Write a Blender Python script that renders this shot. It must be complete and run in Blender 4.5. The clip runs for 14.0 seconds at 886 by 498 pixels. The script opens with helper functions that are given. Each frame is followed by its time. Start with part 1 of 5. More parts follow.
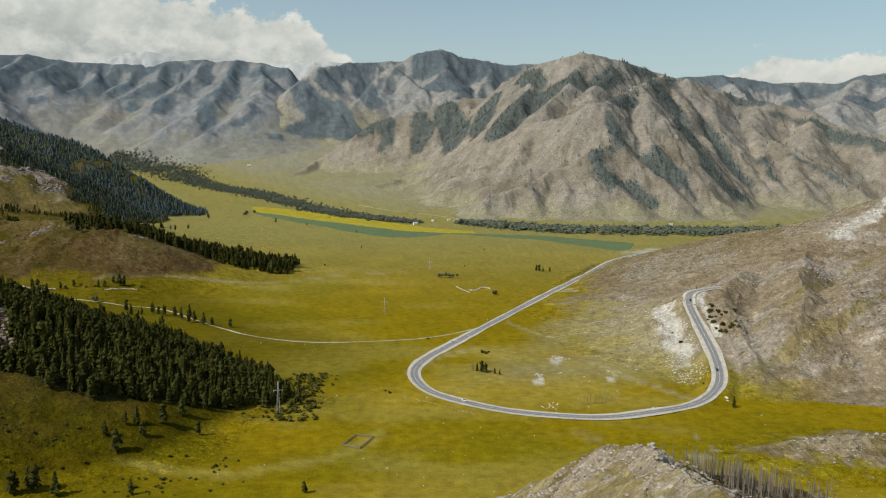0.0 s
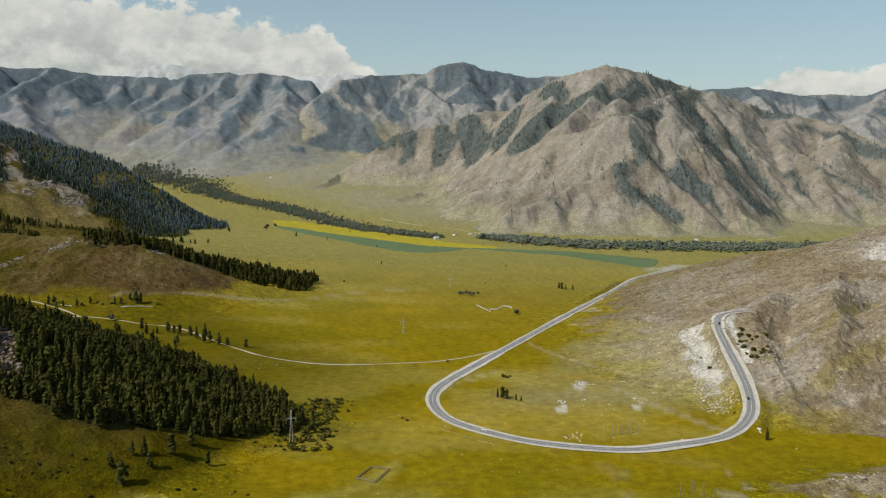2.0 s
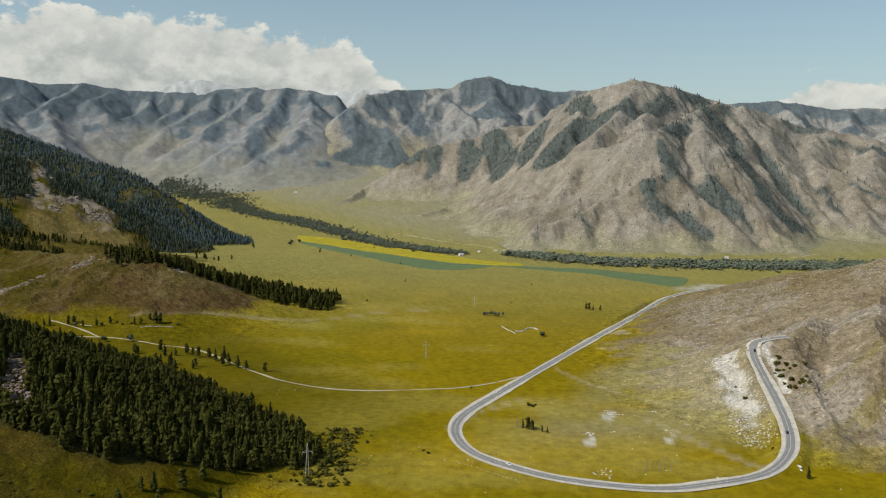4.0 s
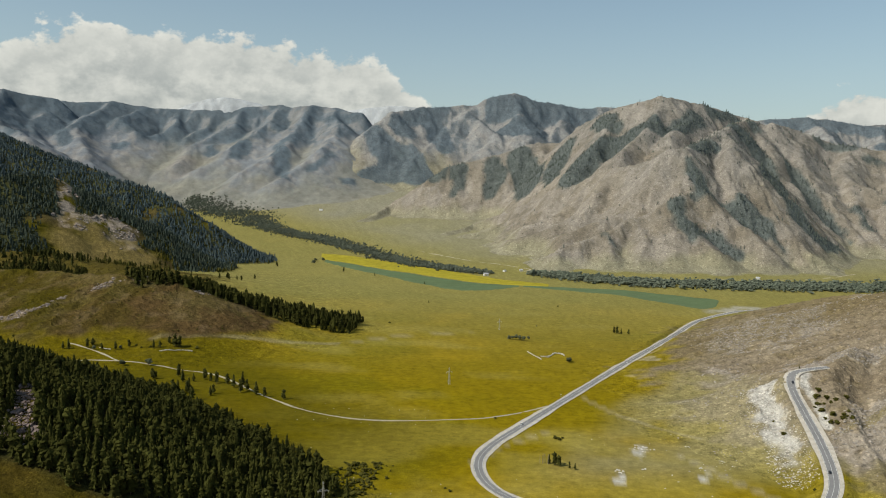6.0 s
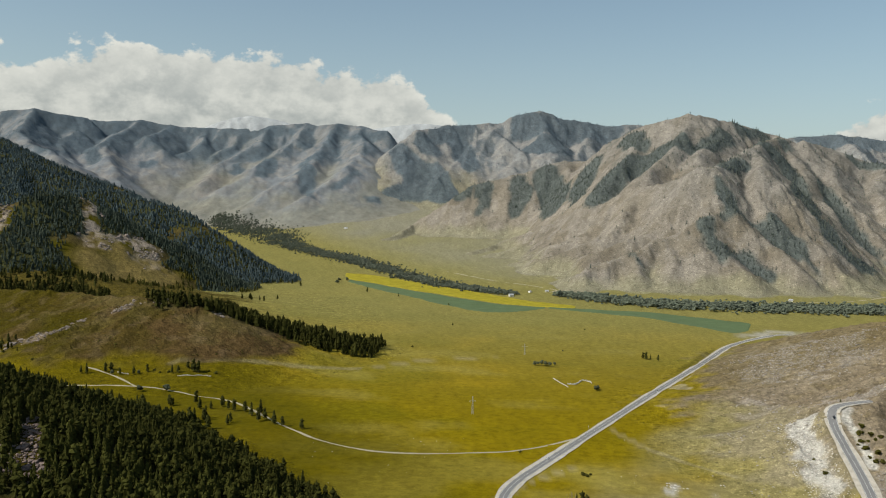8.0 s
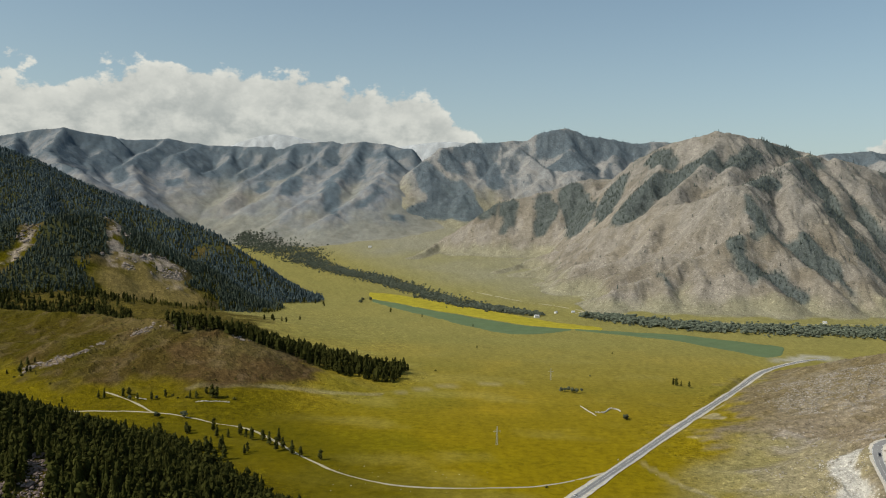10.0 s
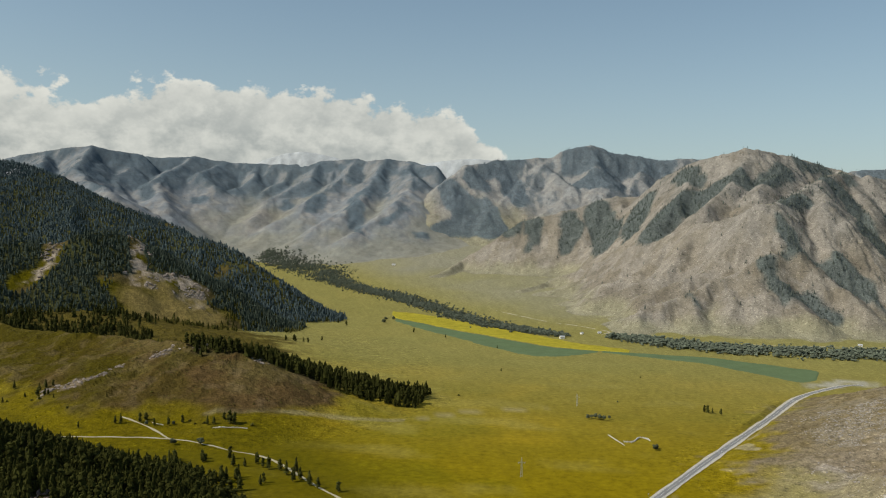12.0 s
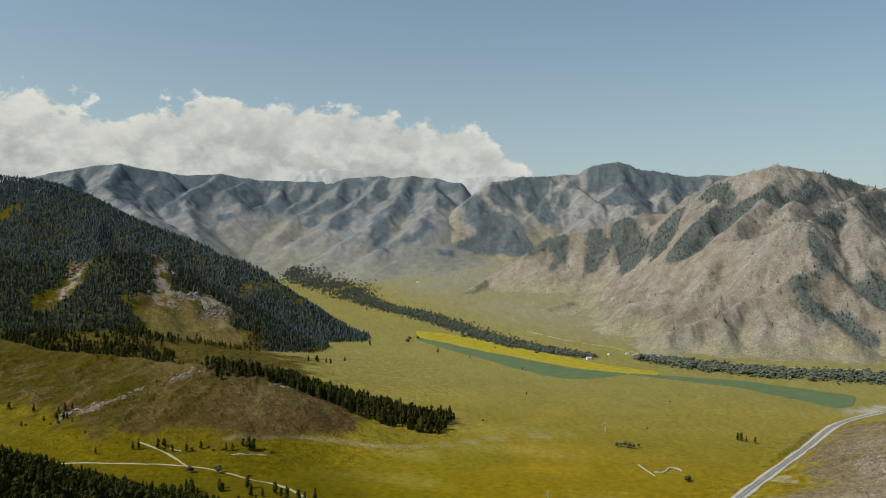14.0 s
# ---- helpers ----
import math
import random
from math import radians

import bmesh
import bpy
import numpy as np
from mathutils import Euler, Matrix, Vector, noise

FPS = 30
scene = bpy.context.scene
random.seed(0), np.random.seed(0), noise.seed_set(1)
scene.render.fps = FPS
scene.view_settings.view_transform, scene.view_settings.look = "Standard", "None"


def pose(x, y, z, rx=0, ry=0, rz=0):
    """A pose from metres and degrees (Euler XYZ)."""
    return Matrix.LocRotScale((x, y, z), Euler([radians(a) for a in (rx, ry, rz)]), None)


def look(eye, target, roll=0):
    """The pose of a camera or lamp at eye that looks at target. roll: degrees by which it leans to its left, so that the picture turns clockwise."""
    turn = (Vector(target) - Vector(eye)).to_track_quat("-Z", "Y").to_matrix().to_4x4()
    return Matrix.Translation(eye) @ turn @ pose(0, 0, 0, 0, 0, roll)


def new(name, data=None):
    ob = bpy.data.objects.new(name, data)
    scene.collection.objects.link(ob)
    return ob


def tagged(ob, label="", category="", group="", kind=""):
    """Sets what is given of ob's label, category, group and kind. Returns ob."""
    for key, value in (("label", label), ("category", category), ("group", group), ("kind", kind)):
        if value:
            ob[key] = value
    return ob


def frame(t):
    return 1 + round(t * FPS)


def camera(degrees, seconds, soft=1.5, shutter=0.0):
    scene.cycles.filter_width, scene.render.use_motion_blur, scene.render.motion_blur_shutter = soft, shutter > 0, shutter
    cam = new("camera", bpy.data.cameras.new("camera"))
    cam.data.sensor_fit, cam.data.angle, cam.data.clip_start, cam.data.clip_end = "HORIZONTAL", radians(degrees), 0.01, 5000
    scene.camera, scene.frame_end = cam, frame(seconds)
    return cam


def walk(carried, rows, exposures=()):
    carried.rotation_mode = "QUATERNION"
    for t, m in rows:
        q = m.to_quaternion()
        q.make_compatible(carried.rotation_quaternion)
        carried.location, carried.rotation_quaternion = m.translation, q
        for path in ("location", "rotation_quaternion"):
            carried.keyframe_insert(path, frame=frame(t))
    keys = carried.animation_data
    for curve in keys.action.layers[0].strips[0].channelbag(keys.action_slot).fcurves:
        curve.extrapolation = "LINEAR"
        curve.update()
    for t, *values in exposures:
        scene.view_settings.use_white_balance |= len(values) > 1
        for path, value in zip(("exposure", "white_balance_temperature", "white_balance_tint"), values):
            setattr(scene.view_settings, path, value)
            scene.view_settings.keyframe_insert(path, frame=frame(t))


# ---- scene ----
cam = camera(55.72, 14.0, soft=1.1)
# seconds, eye x, y, z in metres, yaw, pitch and lean in degrees
ROWS = [
    (0.0, -0.00, -0.00, 190.00, 0.000, -6.706, -0.835),
    (0.5, 0.29, 5.53, 191.28, 0.096, -6.548, -0.832),
    (1.0, 0.61, 11.15, 192.76, 0.407, -6.352, -0.859),
    (1.5, 0.98, 16.84, 194.38, 0.965, -6.151, -0.886),
    (2.0, 1.46, 22.69, 196.11, 1.511, -5.957, -0.901),
    (2.5, 1.86, 28.57, 197.84, 1.972, -5.753, -0.907),
    (3.0, 2.06, 34.56, 199.50, 2.407, -5.537, -0.908),
    (5.5, 2.34, 65.91, 207.72, 4.589, -4.313, -0.954),
    (6.0, 2.22, 71.85, 209.61, 5.026, -4.034, -0.947),
    (6.5, 2.35, 77.91, 211.37, 5.465, -3.757, -0.954),
    (7.0, 2.39, 84.09, 213.12, 5.907, -3.480, -0.964),
    (7.5, 2.31, 90.44, 214.84, 6.351, -3.205, -0.968),
    (8.0, 1.97, 97.11, 216.53, 6.789, -2.916, -0.975),
    (10.5, -0.11, 129.16, 225.07, 8.934, -1.535, -0.982),
    (11.0, -0.49, 135.56, 226.85, 9.353, -1.269, -1.000),
    (11.5, -1.02, 141.93, 228.68, 9.782, -1.005, -1.012),
    (12.0, -1.68, 148.14, 230.55, 10.222, -0.732, -1.016),
    (12.5, -2.46, 154.21, 232.41, 10.643, -0.466, -1.025),
    (13.0, -3.10, 160.28, 234.36, 11.069, -0.203, -1.039),
    (13.5, -3.72, 166.21, 236.30, 11.498, 0.054, -1.042),
    (14.0, -4.35, 172.05, 238.26, 11.963, 0.320, -1.030),
]
EXPOSURES = ((0.0, 0.35), (6.5, 0.34), (14.0, 0.27))
walk(cam, [(t, pose(x, y, z, 90 + pitch, 0, yaw) @ pose(0, 0, 0, 0, 0, -lean)) for t, x, y, z, yaw, pitch, lean in ROWS], EXPOSURES)

# ---- world and sun ----
SUN_AZ, SUN_EL = radians(-119), radians(44)   # the sun stands over the left shoulder; azimuth from +y, clockwise


def sky():
    world = bpy.data.worlds.new("sky")
    scene.world = world
    world.use_nodes = True
    nt = world.node_tree
    nt.nodes.clear()
    n, l = nt.nodes.new, nt.links.new

    def mth(op, a, b=None, clamp=False):
        node = n("ShaderNodeMath")
        node.operation, node.use_clamp = op, clamp
        for k, v in enumerate((a, b)):
            if v is None:
                continue
            if isinstance(v, (int, float)):
                node.inputs[k].default_value = v
            else:
                l(v, node.inputs[k])
        return node.outputs[0]

    def ramp(v, lo, hi, a=0.0, b=1.0):
        node = n("ShaderNodeMapRange")
        node.interpolation_type = "SMOOTHSTEP"
        l(v, node.inputs[0])
        for k, u in enumerate((lo, hi, a, b)):
            node.inputs[k + 1].default_value = u
        return node.outputs[0]

    tex = n("ShaderNodeTexSky")
    tex.sky_type, tex.sun_disc = "NISHITA", False
    tex.sun_elevation, tex.sun_rotation = SUN_EL, SUN_AZ
    tex.altitude, tex.air_density, tex.dust_density, tex.ozone_density = 900, 1.0, 3.0, 1.2
    co = n("ShaderNodeTexCoord")
    sep = n("ShaderNodeSeparateXYZ")
    l(co.outputs["Generated"], sep.inputs[0])
    x, y, z = sep.outputs
    az = mth("ARCTAN2", x, y)
    el = mth("ARCSINE", z)
    # billows: large lumps, cauliflower detail, thin wisps
    comb = n("ShaderNodeCombineXYZ")
    l(az, comb.inputs[0])
    l(mth("MULTIPLY", el, 1.35), comb.inputs[1])

    def nz(scale, detail, rough, off):
        mp = n("ShaderNodeMapping")
        mp.inputs["Location"].default_value = (off, off * 0.7, off * 1.3)
        l(comb.outputs[0], mp.inputs[0])
        t = n("ShaderNodeTexNoise")
        t.inputs["Scale"].default_value, t.inputs["Detail"].default_value = scale, detail
        t.inputs["Roughness"].default_value = rough
        l(mp.outputs[0], t.inputs["Vector"])
        return t.outputs[0]

    big, mid, fine = nz(9.0, 2.0, 0.5, 3.1), nz(26.0, 5.0, 0.55, 7.7), nz(60.0, 6.0, 0.6, 1.4)
    # the bank stands over the left half, a low remnant over the right
    left = ramp(az, radians(-2.5), radians(-10))
    right = mth("MULTIPLY", ramp(az, radians(13), radians(21)), ramp(az, radians(48), radians(38)))
    top = mth("ADD", mth("MULTIPLY", left, radians(9.4)), mth("MULTIPLY", right, radians(6.1)))
    lump = mth("ADD", mth("MULTIPLY", mth("SUBTRACT", big, 0.5), 0.085), mth("MULTIPLY", mth("SUBTRACT", mid, 0.5), 0.09))
    lump = mth("ADD", lump, mth("MULTIPLY", mth("SUBTRACT", fine, 0.5), 0.034))
    depth_in = mth("SUBTRACT", mth("ADD", top, lump), el)
    cover = ramp(depth_in, -0.002, 0.009)
    cover = mth("MULTIPLY", cover, ramp(top, 0.02, 0.09))
    lit = mth("ADD", mth("MULTIPLY", ramp(mid, 0.36, 0.64), 0.6), mth("MULTIPLY", ramp(fine, 0.35, 0.68), 0.3))
    lit = mth("ADD", mth("MULTIPLY", lit, 0.85), ramp(depth_in, 0.05, 0.0, 0.0, 0.35))
    col = n("ShaderNodeMix")
    col.data_type = "RGBA"
    l(lit, col.inputs[0])
    col.inputs[6].default_value, col.inputs[7].default_value = CLOUD_SHADE, CLOUD_LIT
    both = n("ShaderNodeMix")
    both.data_type = "RGBA"
    l(mth("MULTIPLY", cover, 0.93), both.inputs[0])
    gain = n("ShaderNodeMix")
    gain.data_type, gain.blend_type = "RGBA", "MULTIPLY"
    gain.inputs[0].default_value = 1.0
    l(tex.outputs[0], gain.inputs[6])
    gain.inputs[7].default_value = SKY_TINT
    air = n("ShaderNodeMix")
    air.data_type = "RGBA"
    l(mth("MULTIPLY", mth("POWER", 2.718, mth("MULTIPLY", mth("MAXIMUM", el, 0.0), -1 / radians(9.0))), 0.75), air.inputs[0])
    l(gain.outputs[2], air.inputs[6])
    air.inputs[7].default_value = SKY_HAZE
    l(air.outputs[2], both.inputs[6])
    l(col.outputs[2], both.inputs[7])
    bg = n("ShaderNodeBackground")
    bg.inputs[1].default_value = SKY_POWER
    l(both.outputs[2], bg.inputs[0])
    l(bg.outputs[0], n("ShaderNodeOutputWorld").inputs[0])


SKY_POWER = 0.095
SKY_TINT = (0.94, 1.02, 0.92, 1)
SKY_HAZE = (4.3, 4.75, 4.6, 1)
CLOUD_SHADE, CLOUD_LIT = (3.3, 3.5, 3.35, 1), (6.4, 6.4, 5.8, 1)
sky()
sun = new("sun", bpy.data.lights.new("sun", "SUN"))
sun.data.energy, sun.data.angle, sun.data.color = 3.2, radians(0.6), (1.0, 0.95, 0.85)
way = Vector((math.sin(SUN_AZ) * math.cos(SUN_EL), math.cos(SUN_AZ) * math.cos(SUN_EL), math.sin(SUN_EL)))
sun.matrix_world = look(way * 500, (0, 0, 0))


# ---- noise ----
def lattice(i, j, seed):
    h = (i.astype(np.int64) * 374761393 + j.astype(np.int64) * 668265263 + seed * 974634767) & 0xFFFFFFFF
    h = ((h ^ (h >> 13)) * 1274126177) & 0xFFFFFFFF
    return ((h ^ (h >> 16)) & 0xFFFF) / 65535.0


def vnoise(x, y, seed=0):
    i, j = np.floor(x), np.floor(y)
    u, v = x - i, y - j
    u, v = u * u * u * (u * (6 * u - 15) + 10), v * v * v * (v * (6 * v - 15) + 10)
    a, b, c, d = lattice(i, j, seed), lattice(i + 1, j, seed), lattice(i, j + 1, seed), lattice(i + 1, j + 1, seed)
    return (a * (1 - u) + b * u) * (1 - v) + (c * (1 - u) + d * u) * v


def fbm(x, y, size, octaves=4, seed=0, gain=0.5):
    """Fractal noise, about -1 to 1; size: metres of the largest lumps."""
    out, amp, tot = 0.0, 1.0, 0.0
    for o in range(octaves):
        c, s = math.cos(o * 1.1), math.sin(o * 1.1)
        px, py = (x * c - y * s) / size, (x * s + y * c) / size
        out = out + amp * (2 * vnoise(px, py, seed + o * 17) - 1)
        tot, amp, size = tot + amp, amp * gain, size / 2.03
    return out / tot * 1.5


def crests(x, y, size, octaves=4, seed=0):
    """Ridged noise, 0 in the gullies to 1 on the crests."""
    out, amp, tot = 0.0, 1.0, 0.0
    for o in range(octaves):
        c, s = math.cos(o * 0.9 + 0.4), math.sin(o * 0.9 + 0.4)
        px, py = (x * c - y * s) / size, (x * s + y * c) / size
        out = out + amp * (1 - np.abs(2 * vnoise(px, py, seed + o * 13) - 1))
        tot, amp, size = tot + amp, amp * 0.5, size / 2.1
    return out / tot


def sstep(a, b, v):
    t = np.clip((v - a) / (b - a), 0, 1)
    return t * t * (3 - 2 * t)


# ---- the lie of the land ----
def path_near(x, y, pts):
    """Distance to a polyline, the way along it and the third value of its points there."""
    best, along, third, run = np.full(x.shape, 1e9), np.zeros(x.shape), np.zeros(x.shape), 0.0
    for (ax, ay, az), (bx, by, bz) in zip(pts[:-1], pts[1:]):
        dx, dy = bx - ax, by - ay
        size = math.hypot(dx, dy)
        t = np.clip(((x - ax) * dx + (y - ay) * dy) / size ** 2, 0, 1)
        d = np.hypot(x - ax - t * dx, y - ay - t * dy)
        m = d < best
        best, along, third = np.where(m, d, best), np.where(m, run + t * size, along), np.where(m, az + t * (bz - az), third)
        run += size
    return best, along, third


def ridge_near(x, y, pts, slope):
    """As path_near, for the stretch of a crest line that stands highest over each place, and its lead over the next."""
    best, dist, along, third, run = np.full(x.shape, -1e9), np.zeros(x.shape), np.zeros(x.shape), np.zeros(x.shape), 0.0
    second = np.full(x.shape, -1e9)
    for (ax, ay, az), (bx, by, bz) in zip(pts[:-1], pts[1:]):
        dx, dy = bx - ax, by - ay
        size = math.hypot(dx, dy)
        t = np.clip(((x - ax) * dx + (y - ay) * dy) / size ** 2, 0, 1)
        d = np.hypot(x - ax - t * dx, y - ay - t * dy)
        z = az + t * (bz - az)
        h, s = z - slope * d, run + t * size
        m, apart = h > best, np.abs(s - along) > 12
        second = np.where(apart, np.maximum(second, np.where(m, best, h)), second)
        best, dist, along, third = np.where(m, h, best), np.where(m, d, dist), np.where(m, s, along), np.where(m, z, third)
        run += size
    return dist, along, third, best - second


def curve_through(pts, step=6.0):
    """A smooth line through a few points (Catmull-Rom)."""
    p = [np.array(q, float) for q in pts]
    p = [2 * p[0] - p[1], *p, 2 * p[-1] - p[-2]]
    out = []
    for a, b, c, d in zip(p, p[1:], p[2:], p[3:]):
        k = max(2, int(np.linalg.norm(c - b) / step))
        for i in range(k):
            t = i / k
            out.append(tuple(0.5 * (2 * b + (c - a) * t + (2 * a - 5 * b + 4 * c - d) * t * t + (3 * b - a - 3 * c + d) * t ** 3)))
    return out + [tuple(p[-2])]


RIVER_X = [-1470, -1110, -787, -470, -190, 40, 185, 394, 600, 808, 1400]
RIVER_Y = [3830, 3440, 3030, 2640, 2280, 2150, 2045, 1995, 2000, 2030, 2120]


def plain(x, y):
    """The valley floor: level as far as the river, then fans that climb to the far mountains."""
    z = 0.10 * 160 * np.logaddexp(0, (y - 2650) / 160)
    beyond = (y - np.interp(x, RIVER_X, RIVER_Y)) * np.interp(x, [-200, 200], [0.66, 1.0])
    fan = 0.10 * 60 * np.logaddexp(0, (beyond - 20) / 60)
    z = z + 45 * (1 - np.exp(-fan / 45))
    z = z + 0.26 * 110 * np.logaddexp(0, (y - 3960) / 110) * sstep(-150, -700, x + 60 * fbm(x, y, 300, 3, 8))
    z = z + 1.6 * fbm(x, y, 170, 3, 5) * sstep(300, 900, np.hypot(x, y)) + 0.35 * fbm(x, y, 26, 3, 6)
    return z


HILLS = {}


def hills(name, warp, flute, flute_size, toe, seed, rough=0.0, rough_size=40.0):
    """A group of ridges that rise together."""
    HILLS[name] = (warp, flute, flute_size, toe, seed, [], rough, rough_size)


def ridge(name, slope, crest):
    """One ridge of a group: the slope of its flanks and its crest line of (x, y, z)."""
    HILLS[name][5].append((slope, crest))


def rise(name, x, y, base):
    """Height of a group of hills, run out smoothly onto the base."""
    warp, flute, flute_size, toe, seed, ridges, rough, rough_size = HILLS[name]
    near = np.zeros(x.shape, bool)
    for slope, pts in ridges:
        p = np.array(pts)
        r = 1.15 * p[:, 2] / slope + 2 * warp + 5 * toe / slope
        near |= (x > (p[:, 0] - r).min()) & (x < (p[:, 0] + r).max()) & (y > (p[:, 1] - r).min()) & (y < (p[:, 1] + r).max())
    out = base - 0.35 - 0.12 * toe
    if near.any():
        out[near] = rise_near(name, x[near], y[near], base[near])
    return out


def rise_near(name, x, y, base):
    warp, flute, flute_size, toe, seed, ridges, rough, rough_size = HILLS[name]
    wx = x + warp * fbm(x, y, warp * 7, 4, seed)
    wy = y + warp * fbm(x, y, warp * 7, 4, seed + 50)
    top = np.full(x.shape, -1e4)
    total = np.zeros(x.shape)
    high = name.startswith("mountain")
    soft, blunt = (5.0, 14.0) if high else (0.12 * toe + 0.8, 0.0)
    for k, (slope, pts) in enumerate(ridges):
        d, s, zc, lead = ridge_near(wx, wy, pts, slope)
        d = np.sqrt(d * d + blunt * blunt) - blunt
        gully = crests(s + 997.0 * k + 0.12 * d, d * 0.16, flute_size, 4, seed + k * 7)
        h = zc - slope * d - flute * (1 - gully) * sstep(0.0, 3.2 * flute / slope + 20, d) * sstep(0.0, 1.1 * flute, lead)
        m = np.maximum(top, h)
        total = np.where(top < -5e3, 1.0, total * np.exp(np.clip((top - m) / soft, -60, 0)) + np.exp(np.clip((h - m) / soft, -60, 0)))
        top = m
    top = top + soft * np.log(np.maximum(total, 1e-9))
    over = np.clip((top - base) / (4 * toe), 0, 1)
    if rough:
        top = top + rough * over * (crests(x, y, rough_size, 5, seed + 91) - 0.55) * 2
    return base + toe * np.logaddexp(0, (top - base) / toe) - 0.35 - 0.12 * toe


hills("mountain_front", 9, 14, 60, 10, 11, 5.5, 40)
ridge("mountain_front", 0.95, [(170, 3570, 410), (200, 3560, 435), (250, 3480, 475), (315, 3400, 510), (370, 3320, 530), (455, 3240, 550), (520, 3200, 560), (585, 3230, 555), (670, 3290, 540), (765, 3350, 525), (870, 3420, 505)])
ridge("mountain_front", 1.15, [(870, 3420, 505), (840, 3200, 475), (730, 3020, 455), (650, 2880, 415), (565, 2740, 375), (485, 2590, 340)])
ridge("mountain_front", 1.15, [(485, 2590, 340), (455, 2600, 345), (385, 2690, 305), (305, 2760, 285), (225, 2830, 250), (140, 2900, 210), (45, 2970, 170), (-50, 3040, 130), (-150, 3090, 90), (-240, 2950, 60)])
ridge("mountain_front", 1, [(485, 2590, 340), (470, 2530, 275), (445, 2450, 215), (425, 2420, 190)])
ridge("mountain_front", 1.05, [(425, 2420, 190), (390, 2410, 170), (345, 2400, 145), (280, 2380, 130), (225, 2350, 100), (170, 2310, 80), (110, 2260, 55), (50, 2360, 20)])
ridge("mountain_front", 0.95, [(425, 2420, 190), (450, 2360, 145), (475, 2300, 105), (505, 2240, 70), (570, 2325, 30)])
ridge("mountain_front", 0.85, [(235, 2350, 105), (240, 2280, 65), (250, 2265, 20)])
ridge("mountain_front", 0.85, [(325, 2390, 135), (345, 2310, 95), (370, 2280, 25)])
ridge("mountain_front", 0.8, [(395, 2410, 170), (410, 2310, 110), (450, 2290, 25)])
ridge("mountain_front", 0.95, [(305, 2760, 285), (245, 2660, 210), (190, 2590, 140), (100, 2570, 105), (10, 2560, 70), (-80, 2715, 45)])
ridge("mountain_front", 0.95, [(385, 2690, 305), (350, 2580, 225), (310, 2500, 160), (245, 2470, 135), (150, 2440, 95), (65, 2700, 45)])
ridge("mountain_front", 0.95, [(140, 2900, 210), (110, 2850, 160), (25, 2830, 110), (-85, 2945, 65)])
ridge("mountain_front", 0.95, [(225, 2830, 250), (185, 2740, 190), (130, 2700, 145), (45, 2690, 110), (-45, 2825, 55)])
ridge("mountain_front", 0.95, [(45, 2970, 170), (10, 2920, 125), (-65, 2900, 95), (-160, 2895, 60)])
ridge("mountain_front", 0.95, [(520, 3200, 560), (470, 3080, 475), (415, 2960, 400), (330, 2860, 345)])
ridge("mountain_front", 0.95, [(370, 3320, 530), (315, 3150, 430), (255, 3040, 365), (195, 2940, 300)])
ridge("mountain_front", 0.95, [(670, 3290, 540), (580, 3100, 460), (495, 2920, 400)])
ridge("mountain_front", 0.95, [(470, 2530, 270), (515, 2460, 215), (555, 2410, 170), (600, 2350, 125), (635, 2290, 85), (695, 2320, 25)])
ridge("mountain_front", 0.95, [(650, 2880, 415), (655, 2760, 380), (640, 2660, 345), (670, 2600, 305), (685, 2530, 240), (705, 2450, 170), (730, 2380, 115), (760, 2310, 65), (790, 2250, 20)])
ridge("mountain_front", 1, [(640, 2660, 345), (610, 2570, 280), (615, 2490, 215), (640, 2430, 160), (665, 2370, 110), (785, 2665, 50)])
ridge("mountain_front", 0.95, [(840, 3200, 475), (830, 3000, 385), (825, 2820, 270), (845, 2720, 200), (865, 2620, 135), (885, 2520, 75)])
ridge("mountain_front", 0.85, [(840, 3200, 475), (905, 3150, 440), (950, 3080, 390), (935, 2940, 310), (950, 2830, 240), (975, 2720, 160), (1000, 2600, 90)])
ridge("mountain_front", 1, [(890, 3150, 465), (1000, 3200, 445), (1090, 3200, 405), (1165, 3150, 385), (1270, 3120, 370), (1330, 3060, 345), (1375, 2980, 300), (1420, 2900, 275), (1470, 2820, 240), (1650, 2700, 200)])
ridge("mountain_front", 0.9, [(1165, 3150, 385), (1085, 3000, 310), (1080, 2900, 255), (1150, 2800, 215), (1200, 2700, 165), (1250, 2600, 115), (1280, 2500, 65)])
ridge("mountain_front", 0.7, [(1330, 3060, 345), (1245, 2900, 260), (1205, 2820, 215)])
ridge("mountain_front", 0.8, [(1080, 2900, 255), (1040, 2750, 170), (1040, 2600, 95)])
ridge("mountain_front", 0.8, [(1150, 2800, 215), (1120, 2660, 145), (1100, 2540, 80)])
ridge("mountain_front", 1.1, [(170, 3570, 410), (85, 3570, 410), (15, 3560, 395), (-55, 3550, 365), (-135, 3540, 345), (-220, 3530, 320), (-295, 3520, 300), (-360, 3500, 255), (-430, 3490, 205), (-520, 3480, 145), (-580, 3280, 90)])
ridge("mountain_front", 0.95, [(-220, 3530, 320), (-240, 3470, 245), (-285, 3420, 170), (-325, 3440, 115)])
ridge("mountain_front", 0.95, [(-135, 3540, 345), (-150, 3460, 255), (-170, 3390, 175), (-185, 3395, 115)])
ridge("mountain_front", 0.95, [(-55, 3550, 365), (-35, 3440, 270), (-50, 3380, 200), (-85, 3560, 135)])
ridge("mountain_front", 0.95, [(85, 3570, 410), (125, 3400, 315), (105, 3320, 250), (60, 3260, 200)])
ridge("mountain_front", 0.95, [(-360, 3500, 255), (-400, 3460, 185), (-435, 3445, 115)])
